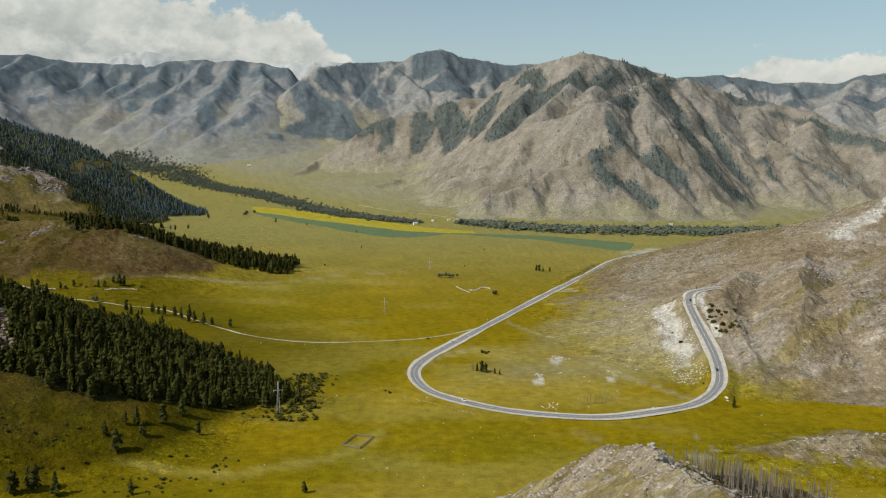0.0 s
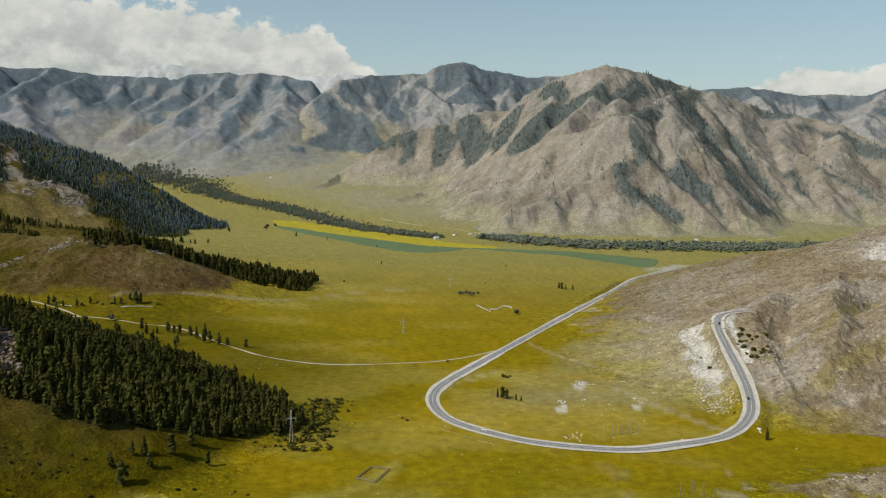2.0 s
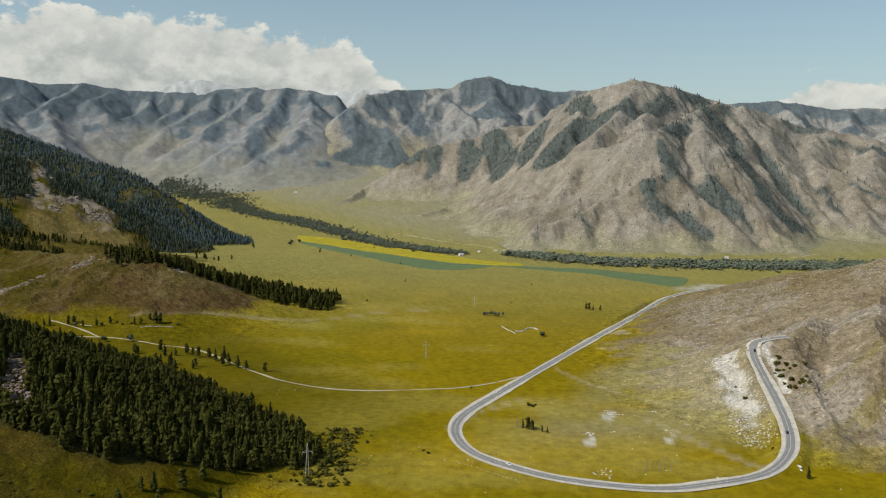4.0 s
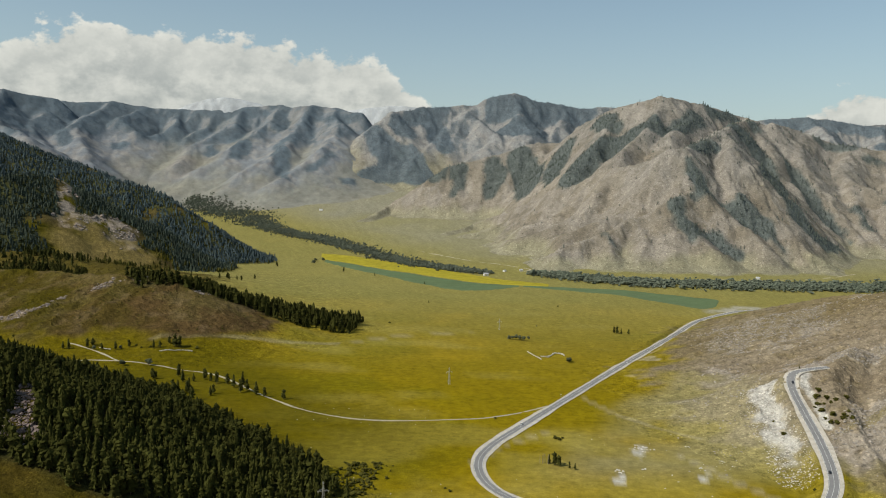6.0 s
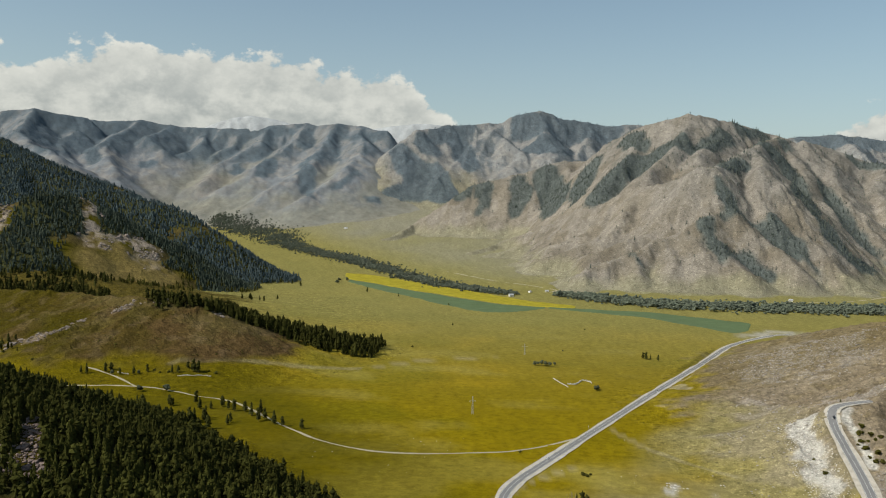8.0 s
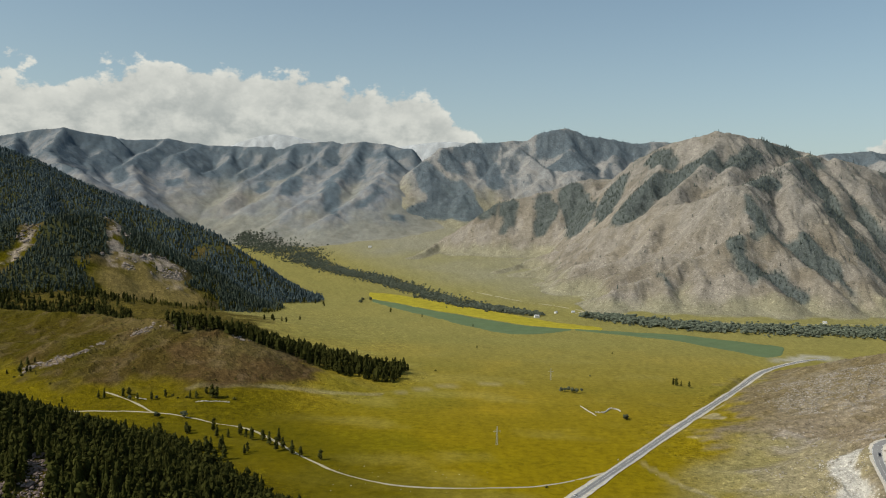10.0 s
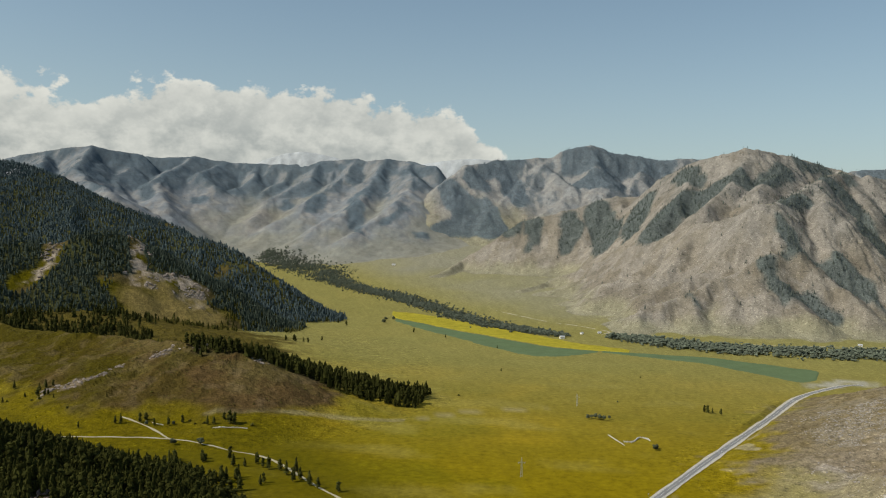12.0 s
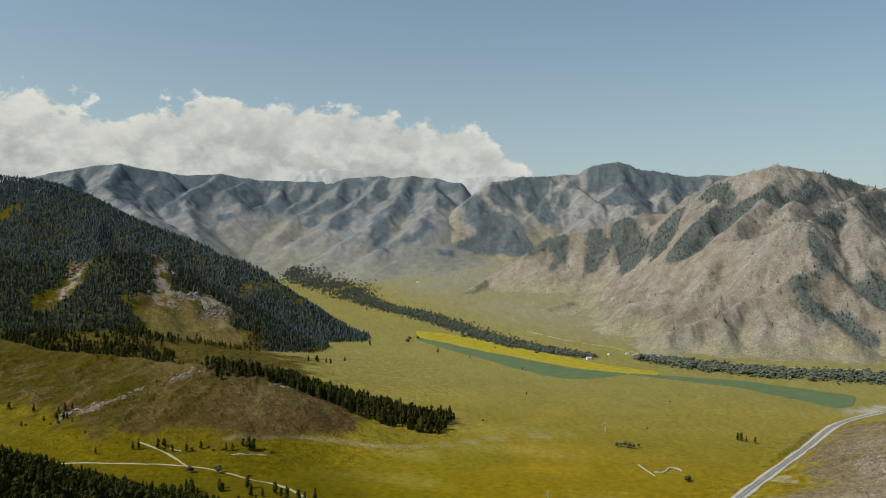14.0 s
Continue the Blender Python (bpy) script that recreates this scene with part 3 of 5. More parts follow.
def meadow_tint(x, y):
    """Colour of the grassland: lush gold-green close by, paler over the river."""
    c = mix(C["grass"], C["gold"], sstep(-0.2, 0.6, fbm(x, y, 130, 4, 101)))
    c = mix(c, C["green"], 0.7 * sstep(0.05, 0.7, fbm(x, y * 1.6, 210, 5, 102)))
    pale = sstep(0.15, 0.75, fbm(x * 0.7, y * 1.5, 90, 5, 103))
    c = mix(c, C["dry"], 0.38 * pale)
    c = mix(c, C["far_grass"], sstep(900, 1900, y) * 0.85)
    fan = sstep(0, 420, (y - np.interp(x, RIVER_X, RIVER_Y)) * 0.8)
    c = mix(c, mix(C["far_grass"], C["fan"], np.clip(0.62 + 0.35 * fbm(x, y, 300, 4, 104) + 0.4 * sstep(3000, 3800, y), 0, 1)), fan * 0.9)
    c = mix(c, C["pebble"], 0.45 * sstep(0.72, 0.9, fbm(x, y, 34, 4, 105)) * sstep(60, 200, x + 0.0 * y) * sstep(1500, 1100, y))
    right = sstep(15, 85, x - 30 - 0.43 * (y - 810) + 22 * fbm(x, y, 70, 4, 113)) * sstep(655, 735, y - 0.15 * (x - 150)) * sstep(1600, 1200, y)
    c = mix(c, np.array((0.232, 0.2, 0.086)), 0.9 * right * sstep(-0.75, 0.15, fbm(x, y, 110, 4, 106)))
    fold = sstep(-25, 10, x) * sstep(215, 190, x) * sstep(590, 625, y) * sstep(830, 780, y)
    c = mix(c, C["dry"], 0.42 * fold * sstep(-0.35, 0.45, fbm(x, y, 55, 5, 114)))
    for bx, by, br in ((104, 747, 8), (109, 758, 6), (81, 678, 5.5), (84, 690, 4), (142, 692, 4), (150, 705, 3.5), (102, 690, 2.5), (166, 731, 3)):
        c = mix(c, C["white"], 0.85 * sstep(1.0, 0.45, np.hypot(x - bx, 0.6 * (y - by)) / br + 0.5 * fbm(x, y, 5, 3, 115)))
    # left meadow darkened in colour, standing in for cloud shade
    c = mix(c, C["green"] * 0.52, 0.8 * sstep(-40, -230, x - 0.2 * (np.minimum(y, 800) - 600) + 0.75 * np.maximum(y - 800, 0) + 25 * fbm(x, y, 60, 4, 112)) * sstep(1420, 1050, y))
    d = path_near(x, y, [(-190, 480, 0), (-120, 470, 0), (-66, 500, 0), (-40, 545, 0)])[0]
    c = mix(c, C["dry"], 0.5 * sstep(9, 3, d + 3 * fbm(x, y, 15, 3, 107)))
    for line, wide, much in (([(-448, 1073, 0), (-330, 1131, 0), (-219, 1194, 0), (-171, 1249, 0), (-60, 1300, 0)], 9, 0.22), ([(135, 745, 0), (160, 700, 0), (185, 655, 0), (196, 628, 0)], 4, 0.3),
                             ([(-30, 700, 0), (0, 760, 0), (35, 800, 0)], 4, 0.25), ([(70, 935, 0), (98, 870, 0), (130, 820, 0), (160, 785, 0)], 5, 0.2)):
        e = path_near(x, y, line)[0]
        c = mix(c, C["pebble"], much * sstep(wide, wide * 0.4, e + 0.35 * wide * fbm(x, y, 25, 3, 108)))
    c = c * (0.86 + 0.16 * vnoise(x / 5, y / 5, 110) + 0.12 * vnoise(x / 19, y / 13, 111))[..., None]
    scar = path_near(x, y, [(440, 1660, 0), (400, 1640, 0), (350, 1600, 0)])[0]
    return mix(c, C["white"] * 0.8, 0.7 * sstep(30, 8, scar + 22 * fbm(x, y, 30, 4, 109)))


def slope_of(fn, x, y, e=4.0):
    zx = (fn(x + e, y) - fn(x - e, y)) / (2 * e)
    zy = (fn(x, y + e) - fn(x, y - e)) / (2 * e)
    s = np.sqrt(1 + zx * zx + zy * zy)
    return -zx / s, -zy / s, 1 / s


# stands of forest on the mountains: lines of (x, y, half width)
STANDS = {"mountain_front": [], "mountain_middle": [], "mountain_far": []}
STANDS["mountain_front"].append([(490, 2550, 17), (500, 2515, 27), (520, 2460, 23), (575, 2460, 17), (615, 2415, 15), (655, 2365, 13), (695, 2325, 9)])
STANDS["mountain_front"].append([(425, 2405, 8), (445, 2340, 14), (475, 2310, 14), (515, 2315, 9), (570, 2270, 8)])
STANDS["mountain_front"].append([(725, 2960, 40), (775, 2950, 48), (810, 2870, 31), (755, 2575, 24), (775, 2470, 23), (815, 2425, 20), (885, 2465, 17)])
STANDS["mountain_front"].append([(890, 2945, 14), (900, 2845, 15), (915, 2725, 17), (940, 2665, 16), (970, 2600, 14)])
STANDS["mountain_front"].append([(620, 2465, 10), (645, 2420, 11), (680, 2355, 8)])
STANDS["mountain_front"].append([(620, 3150, 21), (520, 3015, 33), (395, 3085, 50), (300, 3065, 54), (215, 2955, 52), (175, 2895, 31)])
STANDS["mountain_front"].append([(305, 3295, 27), (345, 3175, 30)])
STANDS["mountain_front"].append([(520, 2640, 18), (610, 2755, 15)])
STANDS["mountain_front"].append([(705, 3270, 13), (800, 3335, 16), (825, 3120, 21)])
STANDS["mountain_front"].append([(240, 2335, 5), (260, 2295, 9)])
STANDS["mountain_front"].append([(-245, 3490, 21), (-225, 3435, 23), (-250, 3410, 14)])
STANDS["mountain_front"].append([(-100, 3500, 24), (-85, 3440, 35), (-105, 3390, 27)])
STANDS["mountain_front"].append([(5, 3500, 38), (50, 3395, 50), (40, 3225, 35)])
STANDS["mountain_front"].append([(115, 3115, 29), (150, 3235, 44), (175, 3360, 41)])
STANDS["mountain_front"].append([(-325, 3500, 24), (-320, 3500, 24)])
STANDS["mountain_front"].append([(1060, 3175, 11), (1155, 3140, 8)])
STANDS["mountain_front"].append([(1205, 3085, 8), (1250, 3070, 10), (1315, 2975, 8), (1405, 2870, 8), (1460, 2800, 8)])
STANDS["mountain_front"].append([(1135, 2770, 6), (1180, 2685, 7), (1225, 2625, 7), (1250, 2530, 5)])
STANDS["mountain_front"].append([(1045, 2755, 9), (1040, 2640, 7)])
STANDS["mountain_middle"].append([(-755, 4385, 30), (-680, 4295, 58), (-580, 4225, 80), (-650, 4135, 61), (-755, 4090, 25)])
STANDS["mountain_middle"].append([(-580, 4225, 80), (-500, 4140, 56)])
STANDS["mountain_middle"].append([(-570, 4555, 37), (-400, 4655, 25)])
STANDS["mountain_middle"].append([(-125, 4675, 50), (0, 4655, 69), (185, 4725, 64), (340, 4745, 51)])
STANDS["mountain_middle"].append([(60, 4495, 67), (-70, 4475, 30)])
STANDS["mountain_middle"].append([(-445, 4525, 37), (-370, 4370, 35)])
STANDS["mountain_middle"].append([(-635, 4475, 24), (-565, 4415, 24)])
STANDS["mountain_middle"].append([(1805, 4430, 12), (1810, 4430, 12)])
STANDS["mountain_middle"].append([(1375, 4750, 19), (1535, 4685, 25), (1720, 4700, 22), (1875, 4615, 22), (2105, 4585, 22), (2280, 4425, 27)])
STANDS["mountain_middle"].append([(2075, 4270, 26), (2195, 4240, 23)])
STANDS["mountain_far"].append([(-810, 4020, 27), (-805, 4020, 27)])
STANDS["mountain_far"].append([(-1595, 4340, 53), (-1620, 4380, 35)])
STANDS["mountain_far"].append([(-1425, 4245, 40), (-1430, 4345, 53)])
STANDS["mountain_far"].append([(-935, 4175, 37), (-965, 4095, 28), (-995, 4050, 22)])
STANDS["mountain_far"].append([(-1080, 3940, 24), (-1250, 4350, 35)])
STANDS["mountain_far"].append([(-1160, 4695, 38), (-1025, 4655, 44), (-900, 4670, 44)])
STANDS["mountain_far"].append([(-1870, 4760, 32), (-1640, 4765, 42), (-1440, 4770, 39)])
STANDS["mountain_far"].append([(-2070, 4290, 35), (-2030, 4305, 23)])
STANDS["mountain_far"].append([(-2255, 4120, 39), (-2405, 4280, 38)])
STANDS["mountain_far"].append([(-2270, 4365, 59), (-2250, 4575, 62)])
STANDS["mountain_far"].append([(-2345, 3785, 36), (-2340, 3785, 36)])
STANDS["mountain_far"].append([(-2530, 4435, 48), (-2620, 4370, 35)])
STANDS["mountain_far"].append([(-2075, 4700, 44), (-2070, 4700, 44)])

HILL_CREST = [(-690, 1120, 0), (-658, 1139, 0), (-623, 1176, 0), (-586, 1208, 0), (-558, 1245, 0), (-510, 1232, 0), (-450, 1225, 0)]
CLEARING = [(-318, 592, 0), (-313, 578, 0), (-296, 558, 0), (-332, 566, 0), (-340, 560, 0)]
BAND = [(262, 744, 0), (297, 763, 0), (330, 775, 0), (392, 857, 0), (445, 902, 0), (500, 930, 0)]


def wooded(name, x, y, z, nx, ny, base):
    """How thickly trees stand, 0 to 1."""
    over = z - base
    f = fbm(x, y, 150, 4, 201)
    if name in STANDS:
        g = fbm(x, y, 90, 4, 202)
        d = np.full(x.shape, 1e9)
        for line in STANDS[name]:
            a, _, w = path_near(x, y, line)
            d = np.minimum(d, a - w)
        lee = sstep(-0.1, 0.25, nx + 0.25 * f)
        if name == "mountain_far":
            stand = sstep(14, -14, d + 28 * g)
            return np.clip(np.maximum(stand, (0.3 + 0.7 * sstep(-0.35, 0.1, nx + 0.35 * f)) * sstep(400, 500, z + 70 * f)), 0, 1)
        stand = sstep(9, -9, d - (7 if name == "mountain_front" else 24) + 22 * g) * sstep(6, 20, over)
        if name == "mountain_middle":
            return np.clip(np.maximum(stand, (0.12 + 0.6 * lee) * sstep(90, 260, over + 60 * f)), 0, 1)
        odd = 0.015 * sstep(25, 60, over) + 0.10 * lee * sstep(60, 140, over)
        return np.clip(stand + odd + 0.25 * sstep(0.0, 0.6, f) * sstep(250, 380, over), 0, 1)
    if name == "forest_hill":
        glade = path_near(x, y, [(-985, 1880, 0), (-936, 1819, 0), (-895, 1830, 0), (-842, 1880, 0), (-800, 1760, 0), (-865, 1640, 0)])[0]
        rock = path_near(x, y, [(-1106, 2061, 0), (-1067, 1972, 0), (-1010, 1910, 0), (-979, 1972, 0), (-928, 1990, 0), (-896, 1925, 0)])[0]
        bare = np.maximum(sstep(96, 74, glade + 36 * f), sstep(48, 28, rock + 30 * f))
        bare = np.maximum(bare, sstep(28, 12, path_near(x, y, [(-1330, 2090, 0), (-1212, 1854, 0), (-1212, 1765, 0)])[0] + 22 * f))
        bare = bare * sstep(30, 55, np.hypot(x + 792, y - 1642) + 5 * f)
        return sstep(-1.1, -0.7, f) * sstep(1.5, 7, over + 4 * f) * (1 - bare)
    if name == "brown_hill":
        d = path_near(x, y, [(-500, 1262, 0), (-385, 1300, 0), (-262, 1302, 0)])[0]
        spur = sstep(60, 42, d + 18 * f)
        d = path_near(x, y, [(-1250, 1560, 0), (-960, 1574, 0), (-822, 1555, 0), (-690, 1440, 0), (-560, 1330, 0)])[0]
        back = sstep(-860, -930, x + 40 * f) * sstep(1430, 1500, y + 30 * f)
        return np.maximum(np.maximum(spur, 0.45 * sstep(30, 14, d + 26 * f)), 0.35 * back * sstep(-0.8, 0.2, fbm(x, y, 45, 3, 203)))
    if name == "forest_knoll":
        front = np.interp(x, [-600, -290, -227, -173, -118], [545, 542, 534, 556, 590])
        rear = np.interp(x, [-600, -300, -200, -140, -112], [860, 800, 720, 672, 620])
        return sstep(-6, 6, y - front + 10 * f) * sstep(-8, 8, rear - y + 14 * f) * sstep(-104, -122, x + 8 * f) * (1 - sstep(12, 7, path_near(x, y, CLEARING)[0] + 4 * f))
    return np.zeros(x.shape)


def hill_tint(name, x, y, z, base, nx, ny, nz, trees):
    over = z - base
    steep = 1 - nz
    if name == "rocky_slope":
        c = mix(np.array((0.176, 0.14, 0.092)), np.array((0.21, 0.171, 0.117)), sstep(-0.4, 0.5, fbm(x, y, 60, 4, 301)))
        rock = sstep(0.5, 0.66, crests(x, y, 20, 5, 302) * 0.75 + 0.4 * fbm(x, y, 70, 3, 303))
        c = mix(c, C["stone"], 0.4 * rock)
        c = mix(c, C["heath"], 0.35 * sstep(0.2, 0.7, fbm(x, y, 14, 5, 304)))
        c = c * (0.82 + 0.36 * vnoise(x / 2.2, y / 2.2, 309))[..., None]
        d = path_near(x, y, [(240, 662, 0), (272, 694, 0), (309, 708, 0), (350, 732, 0), (412, 769, 0), (480, 800, 0)])[0]
        d = np.minimum(d, path_near(x, y, BAND)[0] * 1.4)
        c = mix(c, np.array((0.17, 0.138, 0.045)), 0.55 * sstep(10, 2, d + 7 * fbm(x, y, 25, 4, 305)))
        quarry = np.minimum(path_near(x, y, [(238, 866, 0), (222, 830, 0), (219, 760, 0), (216, 710, 0), (216, 676, 0)])[0] * 1.0, path_near(x, y, [(264, 872, 0), (258, 815, 0), (255, 760, 0)])[0] * 2.2)
        c = mix(c, C["white"] * 0.9, 0.9 * sstep(13, 5, quarry + 9 * fbm(x, y, 14, 5, 306)))
        scar = path_near(x, y, [(480, 1000, 0), (510, 1026, 0), (545, 1050, 0), (575, 1070, 0)])[0]
        c = mix(c, C["heath"] * 1.1, 0.5 * sstep(1000, 1150, y + 40 * fbm(x, y, 60, 4, 316)))
        c = mix(c, C["white"] * 0.85, 0.9 * sstep(17, 8, scar + 12 * fbm(x, y, 25, 4, 307)))
        west = sstep(262, 222, x - 0.05 * (y - 800) + 12 * fbm(x, y, 40, 4, 310)) * sstep(1000, 900, y + 30 * fbm(x, y, 50, 3, 311)) * (1 - sstep(13, 5, quarry + 9 * fbm(x, y, 14, 5, 306)))
        c = mix(c, np.array((0.245, 0.212, 0.12)), 0.8 * west)
        return mix(c, meadow_tint(x, y), sstep(13, 4, over + 6 * fbm(x, y, 30, 4, 308)) * sstep(330, 240, x - 0.12 * (y - 640)))
    if name == "near_knoll":
        c = mix(np.array((0.15, 0.115, 0.045)), np.array((0.21, 0.175, 0.09)), sstep(-0.2, 0.5, fbm(x, y, 20, 4, 311)))
        c = mix(c, C["brown"], 0.7 * sstep(0.0, 10.0, (x - 72) - 0.05 * (y - 250)) * sstep(600, 400, y))
        rock = sstep(0.56, 0.68, crests(x, y, 9, 5, 312) * 0.8 + 0.3 * fbm(x, y, 35, 3, 313))
        c = mix(c, C["stone"] * np.array((0.8, 0.74, 0.66)), (0.7 - 0.3 * sstep(420, 480, y)) * rock)
        return mix(c, meadow_tint(x, y), sstep(7, 2, over + 4 * fbm(x, y, 15, 3, 314)))
    if name == "brown_hill":
        c = mix(np.array((0.075, 0.048, 0.018)), C["heath"] * 0.82, sstep(-0.3, 0.6, fbm(x, y, 50, 5, 321)))
        # olive grass, deepened to the left where shade is painted in
        c = mix(c, C["green"] * 0.33, np.clip(0.45 * sstep(-0.1, 0.6, fbm(x, y, 80, 4, 325)) + 0.75 * sstep(-600, -720, x + 60 * fbm(x, y, 90, 3, 326)), 0, 0.85))
        c = mix(c, C["tan"] * np.array((0.95, 0.78, 0.58)), 0.22 * sstep(0.1, 0.6, fbm(x, y, 20, 5, 322)))
        d = path_near(x, y, HILL_CREST)[0]
        c = mix(c, C["tan"] * np.array((0.95, 0.85, 0.75)), 0.75 * sstep(13, 5, d + 12 * fbm(x, y, 22, 4, 323)) * sstep(-0.35, 0.0, fbm(x, y, 55, 3, 327)))
        c = mix(c, mix(C["green"], C["brown"], 0.6) * 0.7, 0.85 * sstep(1280, 1380, y + 0.1 * x))
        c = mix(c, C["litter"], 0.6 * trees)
        return mix(c, meadow_tint(x, y), sstep(25, 12, over + 8 * fbm(x, y, 40, 3, 324)))
    if name == "forest_knoll":
        # knoll grass far below its own tone: the left-hand shade is painted in
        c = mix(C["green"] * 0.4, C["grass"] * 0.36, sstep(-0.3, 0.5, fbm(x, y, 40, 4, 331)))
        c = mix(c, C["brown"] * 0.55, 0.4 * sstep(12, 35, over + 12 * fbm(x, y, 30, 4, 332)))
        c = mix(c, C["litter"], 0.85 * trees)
        return mix(c, meadow_tint(x, y), sstep(6, 1.5, over))
    if name == "forest_hill":
        c = mix(C["green"] * 0.45, C["heath"] * 0.75, sstep(-0.3, 0.5, fbm(x, y, 70, 4, 341)))
        out = np.minimum(path_near(x, y, [(-1106, 2061, 0), (-1067, 1972, 0), (-1010, 1910, 0), (-979, 1972, 0), (-928, 1990, 0), (-896, 1925, 0)])[0], 34 + path_near(x, y, [(-1330, 2090, 0), (-1212, 1854, 0), (-1212, 1765, 0)])[0])
        c = mix(c, C["stone"] * np.array((0.88, 0.8, 0.74)), 0.9 * sstep(40, 14, out + 30 * fbm(x, y, 24, 4, 344)) * sstep(0.42, 0.6, crests(x, y, 24, 4, 348)))
        c = mix(c, C["heath"] * 1.5, 0.75 * sstep(150, 80, np.hypot(x + 900, y - 1840) + 40 * fbm(x, y, 40, 4, 345)))
        c = mix(c, meadow_tint(x, y), sstep(14, 4, over + 5 * fbm(x, y, 40, 3, 346)))
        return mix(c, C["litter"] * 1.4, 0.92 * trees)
    # the mountains; those farther off have haze painted into their colours
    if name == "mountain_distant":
        return mix(C["hazed_rock"] * 1.6, C["hazed_rock"] * 1.4, sstep(-0.5, 0.5, fbm(x, y, 160, 5, 351)))
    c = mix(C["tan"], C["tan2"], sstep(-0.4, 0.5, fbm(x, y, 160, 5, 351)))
    # rock beyond the front mountain shifts to blue-grey for haze
    bare = {"mountain_front": C["grey"], "mountain_middle": mix(C["grey"], C["hazed_rock"], 0.5), "mountain_far": np.array((0.165, 0.185, 0.204))}[name]
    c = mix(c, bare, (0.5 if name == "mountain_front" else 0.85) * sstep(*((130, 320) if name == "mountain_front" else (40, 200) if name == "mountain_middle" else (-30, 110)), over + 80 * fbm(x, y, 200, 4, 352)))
    c = mix(c, C["brown"] * 1.2, (0.16 if name == "mountain_front" else 0.14) * sstep(0.1, 0.7, fbm(x, y, 60, 5, 353)))
    c = mix(c, C["stone"] * 0.85, 0.4 * sstep(0.6, 0.75, crests(x, y, 70, 5, 354)))
    low = sstep(150, 25, over + 60 * fbm(x, y, 120, 4, 300)) if name != "mountain_front" else sstep(50, 8, over + 20 * fbm(x, y, 60, 4, 300))
    # far fans cooled towards grey-blue, haze in the tint
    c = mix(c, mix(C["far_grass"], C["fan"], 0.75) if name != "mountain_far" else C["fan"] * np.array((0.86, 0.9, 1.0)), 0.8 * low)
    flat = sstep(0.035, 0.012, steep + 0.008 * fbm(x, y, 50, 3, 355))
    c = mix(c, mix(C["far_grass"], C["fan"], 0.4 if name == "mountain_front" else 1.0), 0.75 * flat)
    # ground under the stands takes the same bluish haze colour
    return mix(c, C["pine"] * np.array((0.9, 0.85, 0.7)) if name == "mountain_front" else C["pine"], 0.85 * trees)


def fan_grid(a0, a1, na, r0, r1, nr, log=False):
    """A grid in bearings (degrees from +y, clockwise) and ranges about the origin."""
    a = np.radians(np.linspace(a0, a1, na))
    r = np.geomspace(r0, r1, nr) if log else np.linspace(r0, r1, nr)
    A, R = np.meshgrid(a, r, indexing="ij")
    return R * np.sin(A), R * np.cos(A)


def quads(n, m):
    i = np.arange(n * m).reshape(n, m)
    return np.stack([i[:-1, :-1], i[:-1, 1:], i[1:, 1:], i[1:, :-1]], -1).reshape(-1, 4)


def hill_object(name, title, label, category, material, grid, smooth=True):
    x, y = (g.ravel() for g in grid)
    base = plain(x, y)
    raw = rise(name, x, y, base)
    keep = raw > base - 0.06 * HILLS[name][3] - 0.2
    z = bed(x, y, raw)
    gz = raw.reshape(grid[0].shape)
    gx, gy = grid
    # normals from the grid itself
    pa = np.stack([np.gradient(gx, axis=0), np.gradient(gy, axis=0), np.gradient(gz, axis=0)], -1)
    pr = np.stack([np.gradient(gx, axis=1), np.gradient(gy, axis=1), np.gradient(gz, axis=1)], -1)
    nn = np.cross(pa, pr)
    nn /= np.linalg.norm(nn, axis=-1, keepdims=True) + 1e-9
    nn *= np.sign(nn[..., 2:3])
    nx, ny, nz_ = (nn[..., k].ravel() for k in range(3))
    trees = wooded(name, x, y, raw, nx, ny, base)
    tint = hill_tint(name, x, y, raw, base, nx, ny, nz_, trees)
    grain = {"mountain_front": 9.0, "mountain_middle": 12.0, "mountain_far": 13.0, "mountain_distant": 20.0}.get(name, 2.6)
    tint = tint * (0.8 + 0.24 * vnoise(x / grain, y / grain, 390) + 0.18 * vnoise(x / grain / 2.7, y / grain / 2.7, 391))[..., None]
    q = quads(*grid[0].shape)
    q = q[keep[q].any(1)]
    used = np.unique(q)
    back = np.zeros(len(x), np.int64)
    back[used] = np.arange(len(used))
    ob = mesh_from(title, np.stack([x, y, z], 1)[used], back[q][:, ::-1], material, tint=tint[used], smooth=smooth)
    return tagged(ob, label, category, kind="structure")


# ground: one sheet out to the rim
bear = np.radians(np.concatenate([np.linspace(-180, -64, 30), np.linspace(-60, 60, 620), np.linspace(64, 180, 30)]))
gr, ga = np.meshgrid(np.concatenate([np.linspace(0.5, 19, 12), np.geomspace(20, 5600, 330)]), bear)
gx, gy = gr * np.sin(ga), gr * np.cos(ga)
px, py = gx.ravel(), gy.ravel()
pb = plain(px, py)
lift = np.max([rise(k, px, py, pb) for k in HILLS], axis=0)
pz = bed(px, py, pb) - 4.0 * sstep(0.8, 4.0, lift - pb)
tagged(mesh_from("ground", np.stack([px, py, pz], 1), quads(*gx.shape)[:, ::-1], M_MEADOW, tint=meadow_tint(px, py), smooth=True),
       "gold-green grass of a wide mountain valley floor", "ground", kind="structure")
hill_object("mountain_front", "mountain", "bare tan mountain with sharp spurs and dark forested gullies", "mountain", M_MOUNT, fan_grid(-18, 44, 680, 2040, 4050, 310))
